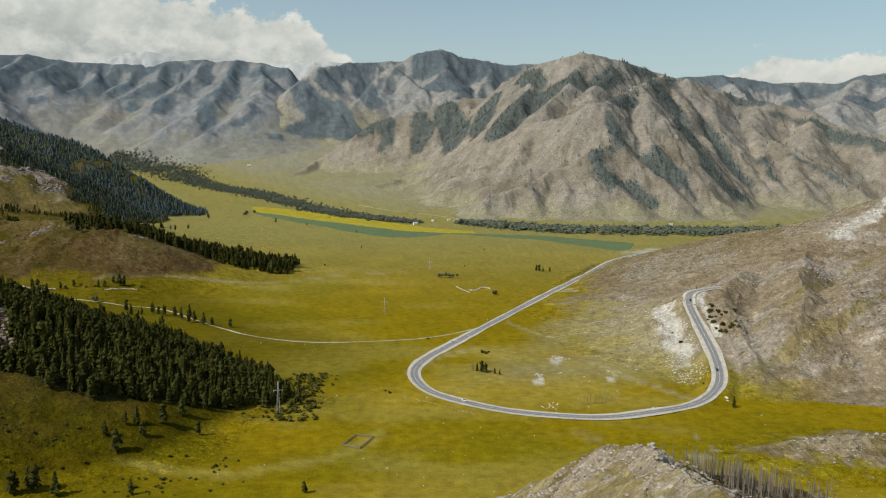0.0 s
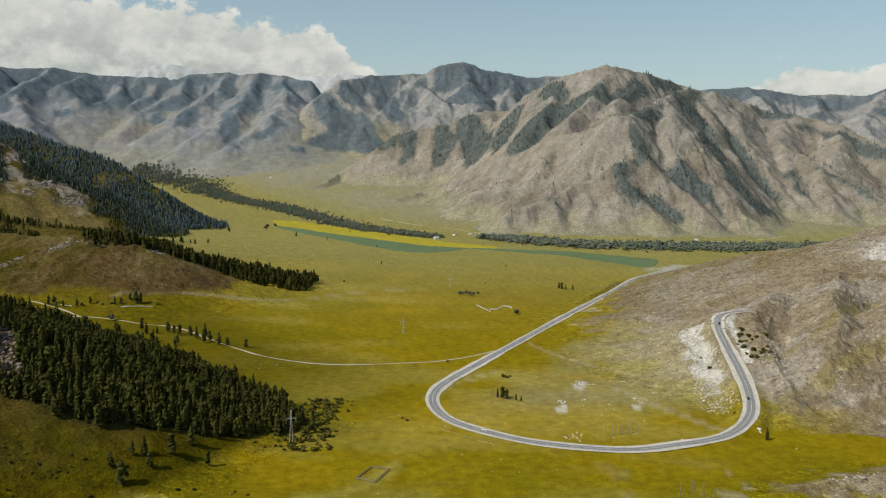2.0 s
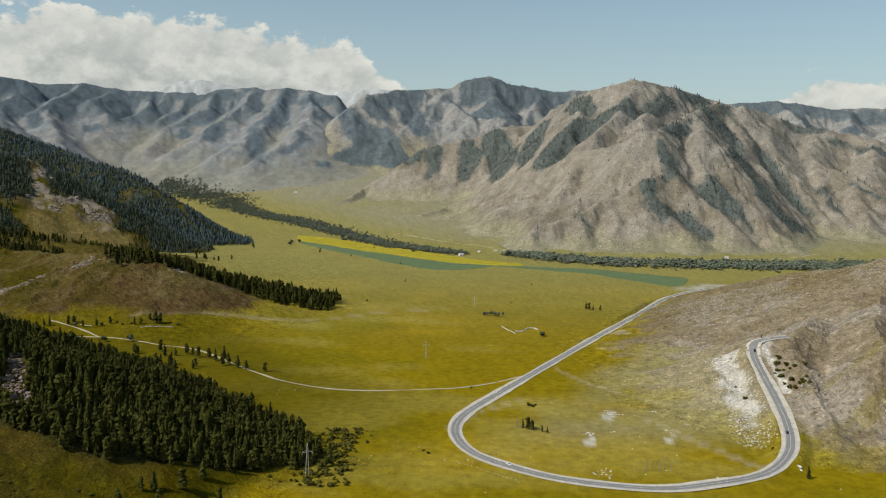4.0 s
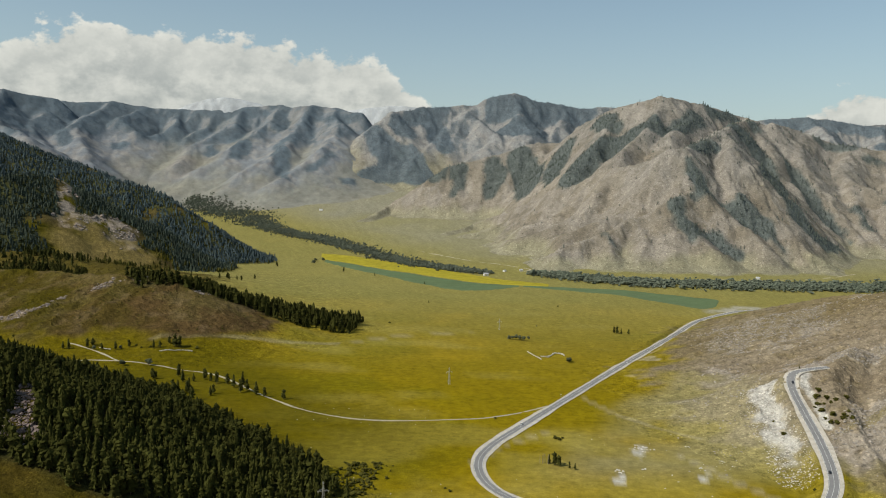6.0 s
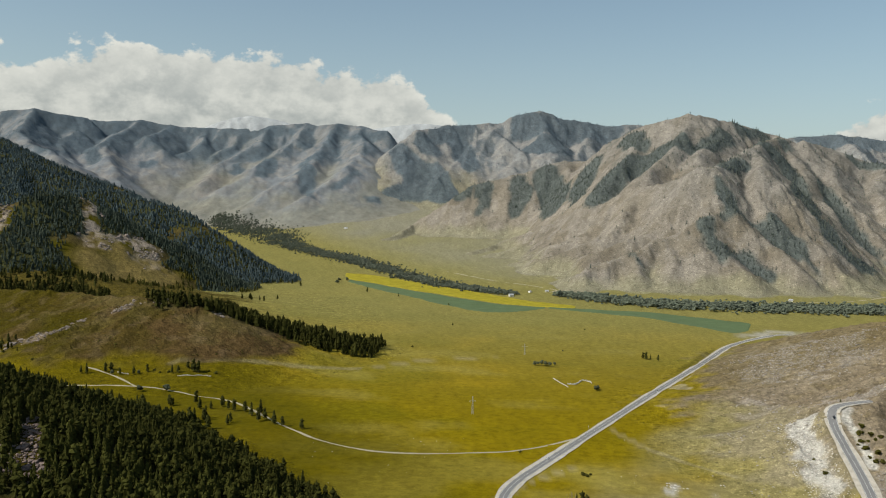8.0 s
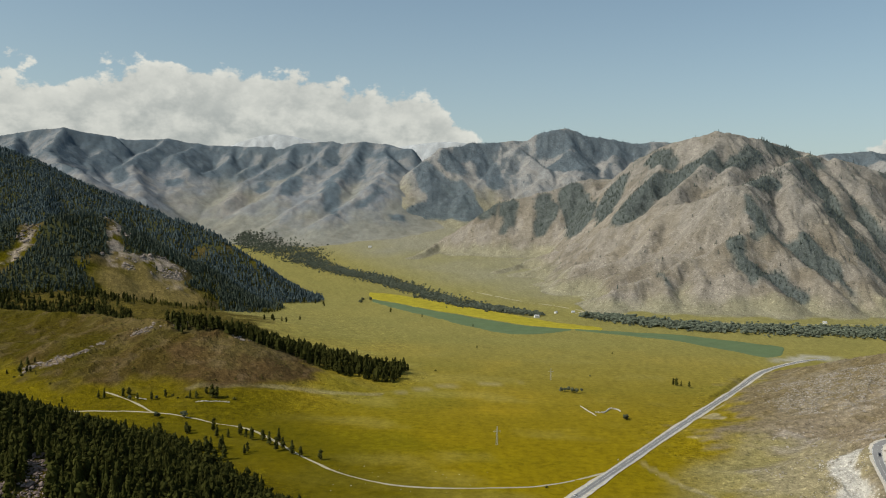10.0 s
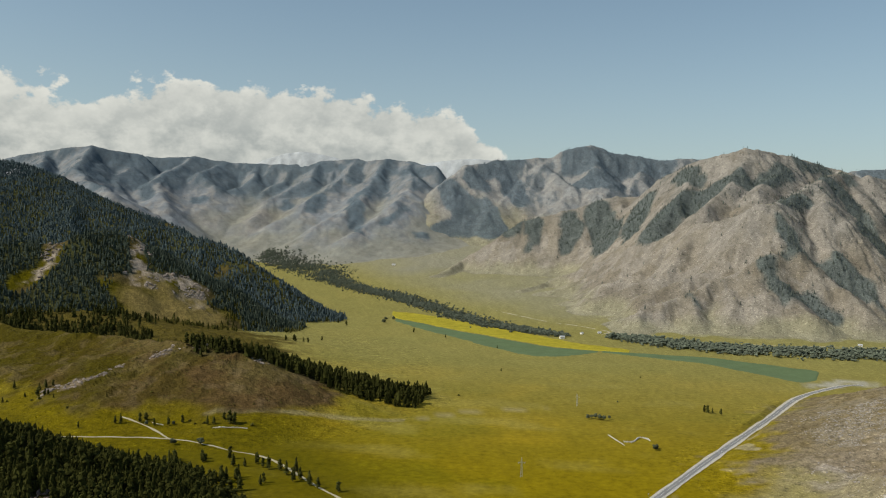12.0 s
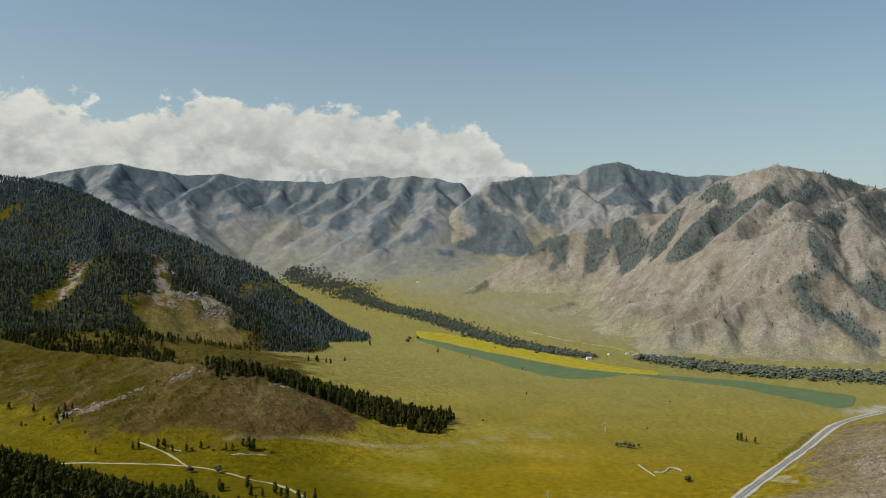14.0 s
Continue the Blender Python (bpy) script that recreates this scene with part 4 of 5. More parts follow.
hill_object("mountain_middle", "mountain", "high mountain with grey crags and forested flanks, tinted for haze", "mountain", M_MOUNT, fan_grid(-20, 36, 560, 3200, 5400, 220))
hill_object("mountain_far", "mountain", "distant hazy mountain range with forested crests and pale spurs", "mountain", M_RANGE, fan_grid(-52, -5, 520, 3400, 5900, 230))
hill_object("mountain_distant", "mountain", "bald summit far behind the other ranges, paled for haze", "mountain", M_RANGE, fan_grid(-26, -4, 260, 4700, 5400, 100))
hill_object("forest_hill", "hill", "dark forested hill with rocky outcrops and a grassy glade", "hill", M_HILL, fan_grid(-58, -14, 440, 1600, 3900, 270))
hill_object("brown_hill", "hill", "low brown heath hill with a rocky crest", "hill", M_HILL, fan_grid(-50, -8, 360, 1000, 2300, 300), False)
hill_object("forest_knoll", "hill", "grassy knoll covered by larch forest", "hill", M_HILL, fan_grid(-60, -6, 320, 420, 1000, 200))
hill_object("rocky_slope", "hill", "tan rocky slope strewn with pale stones", "hill", M_HILL, fan_grid(2, 50, 480, 540, 1600, 400), False)
ka, kr = np.meshgrid(np.radians(np.concatenate([np.linspace(-180, -21, 70), np.linspace(-20, 75, 400), np.linspace(76, 180, 50)])), np.concatenate([np.linspace(3, 58, 26), np.linspace(60, 640, 300)]), indexing="ij")
hill_object("near_knoll", "hill", "stony knoll with dry grass and pale boulders", "hill", M_HILL, (kr * np.sin(ka), kr * np.cos(ka)), False)


# ---- road, tracks and fields ----
def ribbon(name, line, offs0, offs1, lift, material, parent=None, drape=False):
    """A strip along a line between two sideways offsets."""
    p = np.array(line, float)
    d = np.gradient(p[:, :2], axis=0)
    d /= np.linalg.norm(d, axis=1, keepdims=True)
    side = np.stack([d[:, 1], -d[:, 0]], 1)
    rows = []
    for o in np.linspace(offs0, offs1, 2 if not drape else 4):
        xy = p[:, :2] + side * (o if np.ndim(o) == 0 else np.asarray(o)[:, None])
        z = (land(xy[:, 0], xy[:, 1]) if drape else p[:, 2]) + lift
        rows.append(np.column_stack([xy, z]))
    v = np.stack(rows, 1)
    return mesh_from(name, v.reshape(-1, 3), quads(len(p), v.shape[1]), material, parent, smooth=True)


edge = 1.3 * fbm(np.arange(len(ROAD)) * 6.0, np.zeros(len(ROAD)), 40, 3, 401)
road = tagged(ribbon("road", ROAD, -3.7, 3.7, 0.12, M_ASPHALT), "grey two-lane asphalt road with gravel shoulders in a wide hairpin", "road", kind="structure")
ribbon("shoulder", ROAD, -6.4 + edge, -3.6 + 0 * edge, 0.04, M_GRAVEL, road)
ribbon("shoulder", ROAD, 3.6 + 0 * edge, 6.5 - edge, 0.04, M_GRAVEL, road)
for o in (-3.3, 3.3):
    ribbon("edge_line", ROAD, o - 0.12, o + 0.12, 0.135, M_PAINT, road)
ribbon("centre_line", ROAD, -0.1, 0.1, 0.135, M_PAINT, road)


def track(title, label, pts, width, lift=0.12):
    line = curve_through([(x, y, 0) for x, y in pts], 5)
    w = width / 2 * (1 + 0.35 * fbm(np.arange(len(line)) * 5.0, np.zeros(len(line)), 30, 2, 405))
    return tagged(ribbon(title, line, -w, w, lift, M_TRACK, drape=True), label, "track", kind="structure")


track("dirt_track", "pale dirt track across the meadow", [(50, 903), (42, 890), (-14, 841), (-47, 829), (-102, 818), (-147, 817), (-190, 835), (-235, 873), (-324, 959), (-385, 985), (-423, 997), (-457, 999), (-541, 993), (-603, 982), (-652, 956), (-760, 930)], 3.0)
track("dirt_track", "pale winding track behind the riverside trees", [(15, 2200), (38, 2245), (-19, 2310), (-143, 2425), (-288, 2615)], 5.0)
track("dirt_track", "pale track along the mountain foot", [(59, 2170), (150, 2130), (260, 2095), (420, 2085), (570, 2095), (720, 2150), (850, 2240)], 4.0)
track("dirt_track", "short pale branch of the dirt track", [(-457, 999), (-503, 1032), (-545, 1050)], 2.4)


def field(title, label, upper, lower, high, material, category):
    """A crop between two edges, as high as it grows."""
    a = np.array(curve_through([(x, y, 0) for x, y in upper], 15))[:, :2]
    b = np.array(curve_through([(x, y, 0) for x, y in lower], 15))[:, :2]
    t = np.linspace(0, 1, 120)
    pick = lambda q: np.stack([np.interp(t, np.linspace(0, 1, len(q)), q[:, k]) for k in (0, 1)], 1)
    a, b = pick(a), pick(b)
    w = np.linspace(0, 1, 16)[None, :, None]
    g = a[:, None] * (1 - w) + b[:, None] * w
    g = g + 4 * np.stack([fbm(g[..., 0], g[..., 1], 40, 3, 411), fbm(g[..., 0], g[..., 1], 40, 3, 412)], -1)
    x, y = g[..., 0].ravel(), g[..., 1].ravel()
    ridge = np.ones((120, 16)) * high
    ridge[[0, -1]] = -0.3
    ridge[:, [0, -1]] = -0.3
    z = plain(x, y) + ridge.ravel() + 0.12 * fbm(x, y, 9, 2, 413)
    return tagged(mesh_from(title, np.stack([x, y, z], 1), quads(120, 16), material, smooth=True), label, category, kind="structure")


field("rape_field", "narrow field of bright yellow flowering rape", [(-602, 2611), (-477, 2541), (-356, 2418), (-211, 2253), (-100, 2121), (-3, 2017), (79, 1956)], [(-549, 2438), (-434, 2324), (-321, 2192), (-192, 2070), (-93, 1983), (-3, 1936), (78, 1923)], 1.2, M_RAPE, "crop field")
field("crop_field", "field of blue-green young grain below the rape", [(-545, 2430), (-430, 2316), (-318, 2184), (-190, 2062), (-91, 1975), (10, 1929)], [(-537, 2384), (-407, 2184), (-296, 2031), (-200, 1899), (-119, 1813), (-61, 1817), (10, 1906)], 0.6, M_CROP, "crop field")
field("crop_field", "long tapering field of blue-green young grain", [(14, 1930), (96, 1923), (216, 1903), (326, 1849), (406, 1777)], [(14, 1908), (105, 1866), (205, 1802), (298, 1695), (352, 1630), (394, 1724)], 0.6, M_CROP, "crop field")


# ---- trees ----
rng = np.random.default_rng(7)


def conifer_crown(r, tiers, sides, slim=0.2, low=0.16):
    """Ragged tiers of drooping boughs round an upright axis, one metre tall in all."""
    v, f = [], []
    for k in range(tiers):
        z0 = low + (0.93 - low) * k / tiers
        z1 = min(1.0, z0 + (1.0 - low) / tiers * 1.75) if k < tiers - 1 else 1.0
        w = slim * (1 - z0) ** 0.75 * (1.15 if k else 0.9)
        top = len(v)
        v.append((r.normal(0, 0.006), r.normal(0, 0.006), z1))
        turn = r.uniform(0, 6.3)
        for i in range(sides):
            a = turn + 2 * math.pi * (i + r.uniform(-0.25, 0.25)) / sides
            q = w * (r.uniform(0.8, 1.2) if i % 2 else r.uniform(0.35, 0.75))
            v.append((q * math.cos(a), q * math.sin(a), z0 + r.uniform(-0.03, 0.03) + (0.03 if i % 2 == 0 else -0.015)))
        for i in range(sides):
            f.append((top, top + 1 + i, top + 1 + (i + 1) % sides))
    return np.array(v), np.array(f)


def pole(r0, r1, z0, z1, sides=6, lean=(0, 0)):
    v, f = [], []
    for k, (r, z) in enumerate(((r0, z0), (r1, z1))):
        for i in range(sides):
            a = 2 * math.pi * i / sides
            v.append((r * math.cos(a) + lean[0] * k, r * math.sin(a) + lean[1] * k, z))
    for i in range(sides):
        j = (i + 1) % sides
        f += [(i, j, sides + j), (i, sides + j, sides + i)]
    return np.array(v), np.array(f)


ICO = None


def lump(r, squash=0.8, rough=0.25):
    """A ragged clump of leaves: a knobbly ball of 80 faces."""
    global ICO
    if ICO is None:
        bm = bmesh.new()
        bmesh.ops.create_icosphere(bm, subdivisions=2, radius=1)
        ICO = (np.array([w.co[:] for w in bm.verts]), np.array([[w.index for w in g.verts] for g in bm.faces]))
        bm.free()
    v, f = ICO
    v = v * (1 + rough * r.normal(0, 1, (len(v), 1)))
    return v * np.array((1, 1, squash)), f


def small_lump(r, squash=0.8, rough=0.22):
    t = (1 + 5 ** 0.5) / 2
    v = np.array([(-1, t, 0), (1, t, 0), (-1, -t, 0), (1, -t, 0), (0, -1, t), (0, 1, t), (0, -1, -t), (0, 1, -t), (t, 0, -1), (t, 0, 1), (-t, 0, -1), (-t, 0, 1)]) / 1.9
    f = np.array([(0, 11, 5), (0, 5, 1), (0, 1, 7), (0, 7, 10), (0, 10, 11), (1, 5, 9), (5, 11, 4), (11, 10, 2), (10, 7, 6), (7, 1, 8), (3, 9, 4), (3, 4, 2), (3, 2, 6), (3, 6, 8), (3, 8, 9), (4, 9, 5), (2, 4, 11), (6, 2, 10), (8, 6, 7), (9, 8, 1)])
    return v * (1 + rough * r.normal(0, 1, (12, 1))) * np.array((1, 1, squash)), f


def union(parts):
    v, f, n = [], [], 0
    for a, b in parts:
        v.append(a), f.append(b + n)
        n += len(a)
    return np.concatenate(v), np.concatenate(f)


def broadleaf(r, lumps=6, small=False):
    """A round-headed tree of clumps on one another, one metre tall."""
    out = []
    for k in range(lumps):
        a, q, h = r.uniform(0, 6.3), r.uniform(0.05, 0.26), r.uniform(0.3, 0.8)
        v, f = (small_lump if small else lump)(r)
        out.append((v * r.uniform(0.16, 0.26) + np.array((q * math.cos(a), q * math.sin(a), h)), f))
    return union(out)


def scatter(x0, x1, y0, y1, step, seed):
    r = np.random.default_rng(seed)
    gx, gy = np.meshgrid(np.arange(x0, x1, step), np.arange(y0, y1, step))
    return gx.ravel() + r.uniform(-0.55, 0.55, gx.size) * step, gy.ravel() + r.uniform(-0.55, 0.55, gx.size) * step, r


def plant(name, shapes, x, y, z, tall, r, material, label, category, wide=(0.75, 1.1)):
    """Many plants as one piece of stuff."""
    vs, fs, n = [], [], 0
    which = r.integers(0, len(shapes), len(x))
    for k, (v, f) in enumerate(shapes):
        m = which == k
        c = int(m.sum())
        if not c:
            continue
        a, h, w = r.uniform(0, 6.3, c), tall[m], r.uniform(*wide, c)
        ca, sa = np.cos(a)[:, None], np.sin(a)[:, None]
        p = np.stack([(v[:, 0] * ca - v[:, 1] * sa) * (h * w)[:, None] + x[m][:, None],
                      (v[:, 0] * sa + v[:, 1] * ca) * (h * w)[:, None] + y[m][:, None],
                      v[:, 2] * h[:, None] + z[m][:, None]], -1)
        vs.append(p.reshape(-1, 3))
        fs.append((f[None] + (np.arange(c) * len(v))[:, None, None] + n).reshape(-1, 3))
        n += c * len(v)
    ob = mesh_from(name, np.concatenate(vs), np.concatenate(fs), material)
    return tagged(ob, label, category, kind="stuff")


def woodland(hill, box, step, seed, tall, shapes, material, label, keep=1.0, skip=None, name="forest"):
    x, y, r = scatter(*box, step, seed)
    base = plain(x, y)
    raw = rise(hill, x, y, base)
    m = raw > base + 0.5
    x, y, base, raw = x[m], y[m], base[m], raw[m]
    nx, ny, nz_ = slope_of(lambda u, v: rise(hill, u, v, plain(u, v)), x, y, 8.0)
    d = wooded(hill, x, y, raw, nx, ny, base)
    m = r.random(len(x)) < d * keep
    x, y, raw = x[m], y[m], raw[m]
    h = tall * np.clip(r.normal(1, 0.27, len(x)), 0.45, 1.6)
    if skip is not None:
        m = ~skip(x, y)
        left = (x[~m], y[~m], raw[~m], h[~m])
        x, y, raw, h = x[m], y[m], raw[m], h[m]
    plant(name, shapes, x, y, raw - 0.4, h, r, material, label, "forest")
    return left if skip is not None else None


SADDLE = []
FAR = [conifer_crown(rng, 2, 5, 0.24, 0.05) for k in range(4)]
MID = [conifer_crown(rng, 3, 6, 0.31, 0.07) for k in range(6)]
def pine_crown(r):
    """A rounder, clumped pine head over a ragged skirt."""
    out = [conifer_crown(r, 5, 8, 0.24, 0.12)]
    for k in range(7):
        a, h = r.uniform(0, 6.3), r.uniform(0.3, 0.85)
        q = 0.17 * (1.05 - h)
        v, f = small_lump(r, 0.9, 0.25)
        out.append((v * r.uniform(0.07, 0.13) + np.array((q * math.cos(a), q * math.sin(a), h)), f))
    return union(out)


NEAR = [conifer_crown(rng, 9, 9, 0.22, 0.1) for k in range(4)] + [pine_crown(rng) for k in range(7)]
# stands get greyer and bluer needles with distance as painted haze
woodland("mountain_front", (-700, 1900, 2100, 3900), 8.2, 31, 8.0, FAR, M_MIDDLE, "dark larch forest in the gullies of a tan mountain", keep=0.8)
woodland("mountain_middle", (-1000, 2700, 3800, 4990), 12, 32, 6.5, FAR, M_DISTANT, "forest on high mountain flanks, tinted blue for haze")
woodland("mountain_far", (-4200, -500, 3600, 4990), 12.5, 33, 5, FAR, M_DISTANT, "forest on a distant range, hazed by its blue tint", keep=0.75)
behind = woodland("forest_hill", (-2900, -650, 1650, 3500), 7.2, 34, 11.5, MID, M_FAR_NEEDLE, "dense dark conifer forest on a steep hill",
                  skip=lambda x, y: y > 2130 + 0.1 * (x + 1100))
plant("forest", MID, behind[0], behind[1], behind[2] - 0.4, behind[3], rng, M_BACK_NEEDLE, "conifer forest on the ridge behind, its green blued for haze", "forest")
lx, ly = rng.uniform(-900, -600, 900), rng.uniform(1700, 2150, 900)
lm = (rise("forest_hill", lx, ly, plain(lx, ly)) - plain(lx, ly) > 0.5) & (fbm(lx, ly, 60, 3, 75) > 0.0)
lx, ly = lx[lm], ly[lm]
plant("forest", MID, lx, ly, land(lx, ly) - 0.4, 10 * np.clip(rng.normal(1, 0.25, len(lx)), 0.5, 1.5), rng, M_SCRUB, "paler larches low on the forested hill", "forest")
for k in range(46):
    t = k / 45
    SADDLE.append((-1180 + 560 * t + rng.normal(0, 7), 1585 - 60 * t - 200 * t * t + rng.normal(0, 9), 5 + 5 * rng.random()))
woodland("brown_hill", (-1300, -230, 1150, 1750), 6.2, 35, 14, NEAR[4:] + MID, M_NEEDLE, "dark conifers along the spur of a brown hill")
single = woodland("forest_knoll", (-620, -100, 500, 860), 4.4, 36, 11.8, NEAR, M_NEEDLE, "dense larch and pine forest on a knoll",
                  skip=lambda x, y: (x > -320) & (y < 590 + 0.3 * (x + 300)))

trunk_mesh = mesh_from("trunk", *pole(0.016, 0.004, -0.03, 0.9), M_BARK)
CROWNS = [mesh_from("crown", v, f, M_NEEDLE) for v, f in NEAR]
LEAFY = [mesh_from("crown", *broadleaf(rng, 9), M_LEAF) for k in range(4)]
SHRUBS = [mesh_from("foliage", v * np.array((1.5, 1.5, 1.0)) - np.array((0, 0, 0.25)), f, M_LEAF) for v, f in (broadleaf(rng, 6) for k in range(4))]
for ob in SHRUBS:
    ob.data.materials[0] = M_SCRUB
DEAD = []
for k in range(5):
    parts = [pole(0.034, 0.01, -0.04, 1.0, 5, (rng.normal(0, 0.03), rng.normal(0, 0.03)))]
    for j in range(22):
        a, z = rng.uniform(0, 6.3), rng.uniform(0.25, 0.95)
        q = 0.17 * (1.12 - z)
        parts.append(pole(0.007, 0.003, z, z + 0.04, 4, (q * math.cos(a), q * math.sin(a))))
    DEAD.append(mesh_from("boughs", *union(parts), M_DEAD))
for ob in (trunk_mesh, *CROWNS, *LEAFY, *SHRUBS, *DEAD):
    scene.collection.objects.unlink(ob)


def under(ob, parent, name):
    kid = new(name, ob.data)
    kid.parent = parent
    return kid


WANTED = []


def tree(*row, **named):
    WANTED.append((row, named))


def grow(x, y, tall, kind="larch", label="", group="", z=0.0):
    root = new({"larch": "larch_tree", "leafy": "leafy_tree", "shrub": "shrub", "dead": "dead_tree"}[kind])
    wide = tall * random.uniform(0.95, 1.35) if kind == "larch" else tall
    root.matrix_basis = pose(x, y, z - 0.1, 0, 0, random.uniform(0, 360)) @ Matrix.Diagonal((wide, wide, tall, 1))
    if kind == "larch":
        under(trunk_mesh, root, "trunk"), under(random.choice(CROWNS), root, "crown")
    elif kind == "leafy":
        under(trunk_mesh, root, "trunk"), under(random.choice(LEAFY), root, "crown")
    elif kind == "shrub":
        under(random.choice(SHRUBS), root, "foliage")
    else:
        under(random.choice(DEAD), root, "trunk")
    return tagged(root, label, "shrub" if kind == "shrub" else "tree", group)


order = np.argsort(single[1])
for k in order[:75]:
    tree(single[0][k], single[1][k], single[3][k], label="tall dark larch at the edge of the knoll forest", group="larches of the knoll forest")
if len(order) > 75:
    rest = [a[order[75:]] for a in single]
    plant("forest", NEAR, rest[0], rest[1], rest[2] - 0.4, rest[3], rng, M_NEEDLE, "inner larches of the knoll forest", "forest")
for x, y, h in ((-195, 486, 13), (-193, 516, 11), (-180, 527, 12), (-158, 530, 9), (-209, 437, 12), (-231, 434, 12), (-226, 441, 10), (-221, 440, 13), (-174, 546, 12), (-206, 497, 8), (-169, 440, 8), (-186, 507, 9), (-199, 512, 8), (-75, 446, 6)):
    tree(x, y, 1.2 * h, label="single larch casting a shadow on the meadow", group="scattered larches")
for x, y, h in ((-312, 925, 12), (-289, 913, 12), (-283, 924, 13), (-271, 902, 11), (-257, 888, 12), (-246, 881, 9), (-300, 925, 10), (-330, 940, 11), (-320, 930, 9), (-576, 1012, 7), (-542, 1031, 9), (-536, 1033, 11), (-495, 1035, 8), (-479, 1038, 9), (-434, 1044, 10), (-427, 1046, 8), (-411, 1054, 14), (-405, 1053, 13), (-513, 1048, 9), (-516, 1040, 11), (-467, 1048, 9), (-421, 1060, 8)):
    tree(x, y, 1.2 * h, label="larch standing beside the dirt track", group="trees along the track")
gr_ = np.random.default_rng(77)
for k in range(260):
    t, w = gr_.random(), gr_.normal(0, 1)
    x, y = -440 + 205 * t + 8 * w, 905 - 15 * t - 80 * t * t + 24 * w
    if fbm(np.array([x]), np.array([y]), 38, 3, 78)[0] > 0.0 and path_near(np.array([x]), np.array([y]), [(-235, 873, 0), (-324, 959, 0), (-385, 985, 0)])[0][0] > 7:
        tree(x, y, 9 + 6 * gr_.random(), label="dark larch in the loose grove beyond the knoll", group="grove beyond the knoll")
for x, y, h in ((-445, 985, 9), (-416, 992, 10), (-505, 1034, 6), (-475, 1042, 5)):
    tree(x, y, h, "leafy", "round leafy tree beside the dirt track", "trees along the track")
for x, y, h in ((-717, 1138, 9), (-712, 1132, 8), (-691, 1113, 10), (-684, 1110, 8), (-721, 1115, 7), (-671, 1102, 6), (-741, 1099, 8), (-704, 1117, 12), (-707, 1137, 13), (-805, 1155, 12), (-760, 1146, 13), (-698, 1140, 9), (-666, 2284, 14), (-624, 2224, 14), (-563, 1841, 12), (-567, 1764, 13), (-596, 1763, 14), (-698, 2286, 15), (-605, 1740, 13), (-590, 1755, 12), (-580, 1775, 11), (-640, 2270, 12)):
    tree(x, y, h, label="conifer standing off the foot of a hill", group="conifers at the hill foot")
for x, y, h in SADDLE:
    tree(x, y, h, label="small conifer in a row along the saddle", group="conifers on the saddle")
for x, y, h in ((-428, 2134, 13), (-334, 2044, 9), (150, 1331, 11), (154, 1327, 12), (160, 1324, 9), (170, 1318, 10), (-199, 1909, 7), (264, 860, 4), (-158, 1611, 6)):
    tree(x, y, h, label="lone tree on the open meadow", group="lone meadow trees")
for x, y, h in ((-545, 2304, 12), (-555, 2330, 11), (-540, 2390, 12), (-560, 2380, 12), (69, 1103, 8), (72, 1108, 6), (-6, 1243, 7), (4, 1246, 8), (15, 1239, 7), (10, 1250, 7), (22, 1247, 6), (-1, 1248, 7), (9, 1242, 7), (36, 1377, 3)):
    tree(x, y, h, "leafy", "small leafy tree in a clump on the meadow", "meadow clumps")
for x, y, h in ((31, 710, 6), (38, 705, 7), (35, 708, 8), (46, 701, 4), (50, 698, 4), (222, 617, 7)):
    tree(x, y, 1.4 * h, label="small dark conifer beside the road bend", group="trees inside the hairpin")
for x, y in ((24, 711), (26, 710), (28, 712), (30, 709), (27, 713), (114, 621), (117, 620), (119, 623), (122, 621), (124, 625), (127, 627), (111, 617), (131, 622), (106, 618)):
    tree(x, y, 6.5 + 3 * rng.random(), "dead", "bare grey dead tree beside the road", "dead trees inside the hairpin")
for cx, cy in ((85, 268), (89, 269), (94, 273), (97, 272), (99, 271), (104, 272), (107, 271), (118, 287), (130, 302), (148, 323), (165, 345), (101, 279), (110, 284), (122, 296), (133, 306)):
    for k in range(11):
        tree(cx + rng.normal(0, 4), cy + rng.normal(0, 5), 5.5 + 3.5 * rng.random(), "dead", "bare grey burnt trunk on the slope", "burnt trunks")
for cx, cy in ((143, 511), (147, 499), (150, 492), (210, 458), (221, 455)):
    for k in range(4):
        tree(cx + rng.normal(0, 5), cy + rng.normal(0, 5), 7 + 3 * rng.random(), "dead", "bare grey burnt trunk in the gully", "burnt trunks")
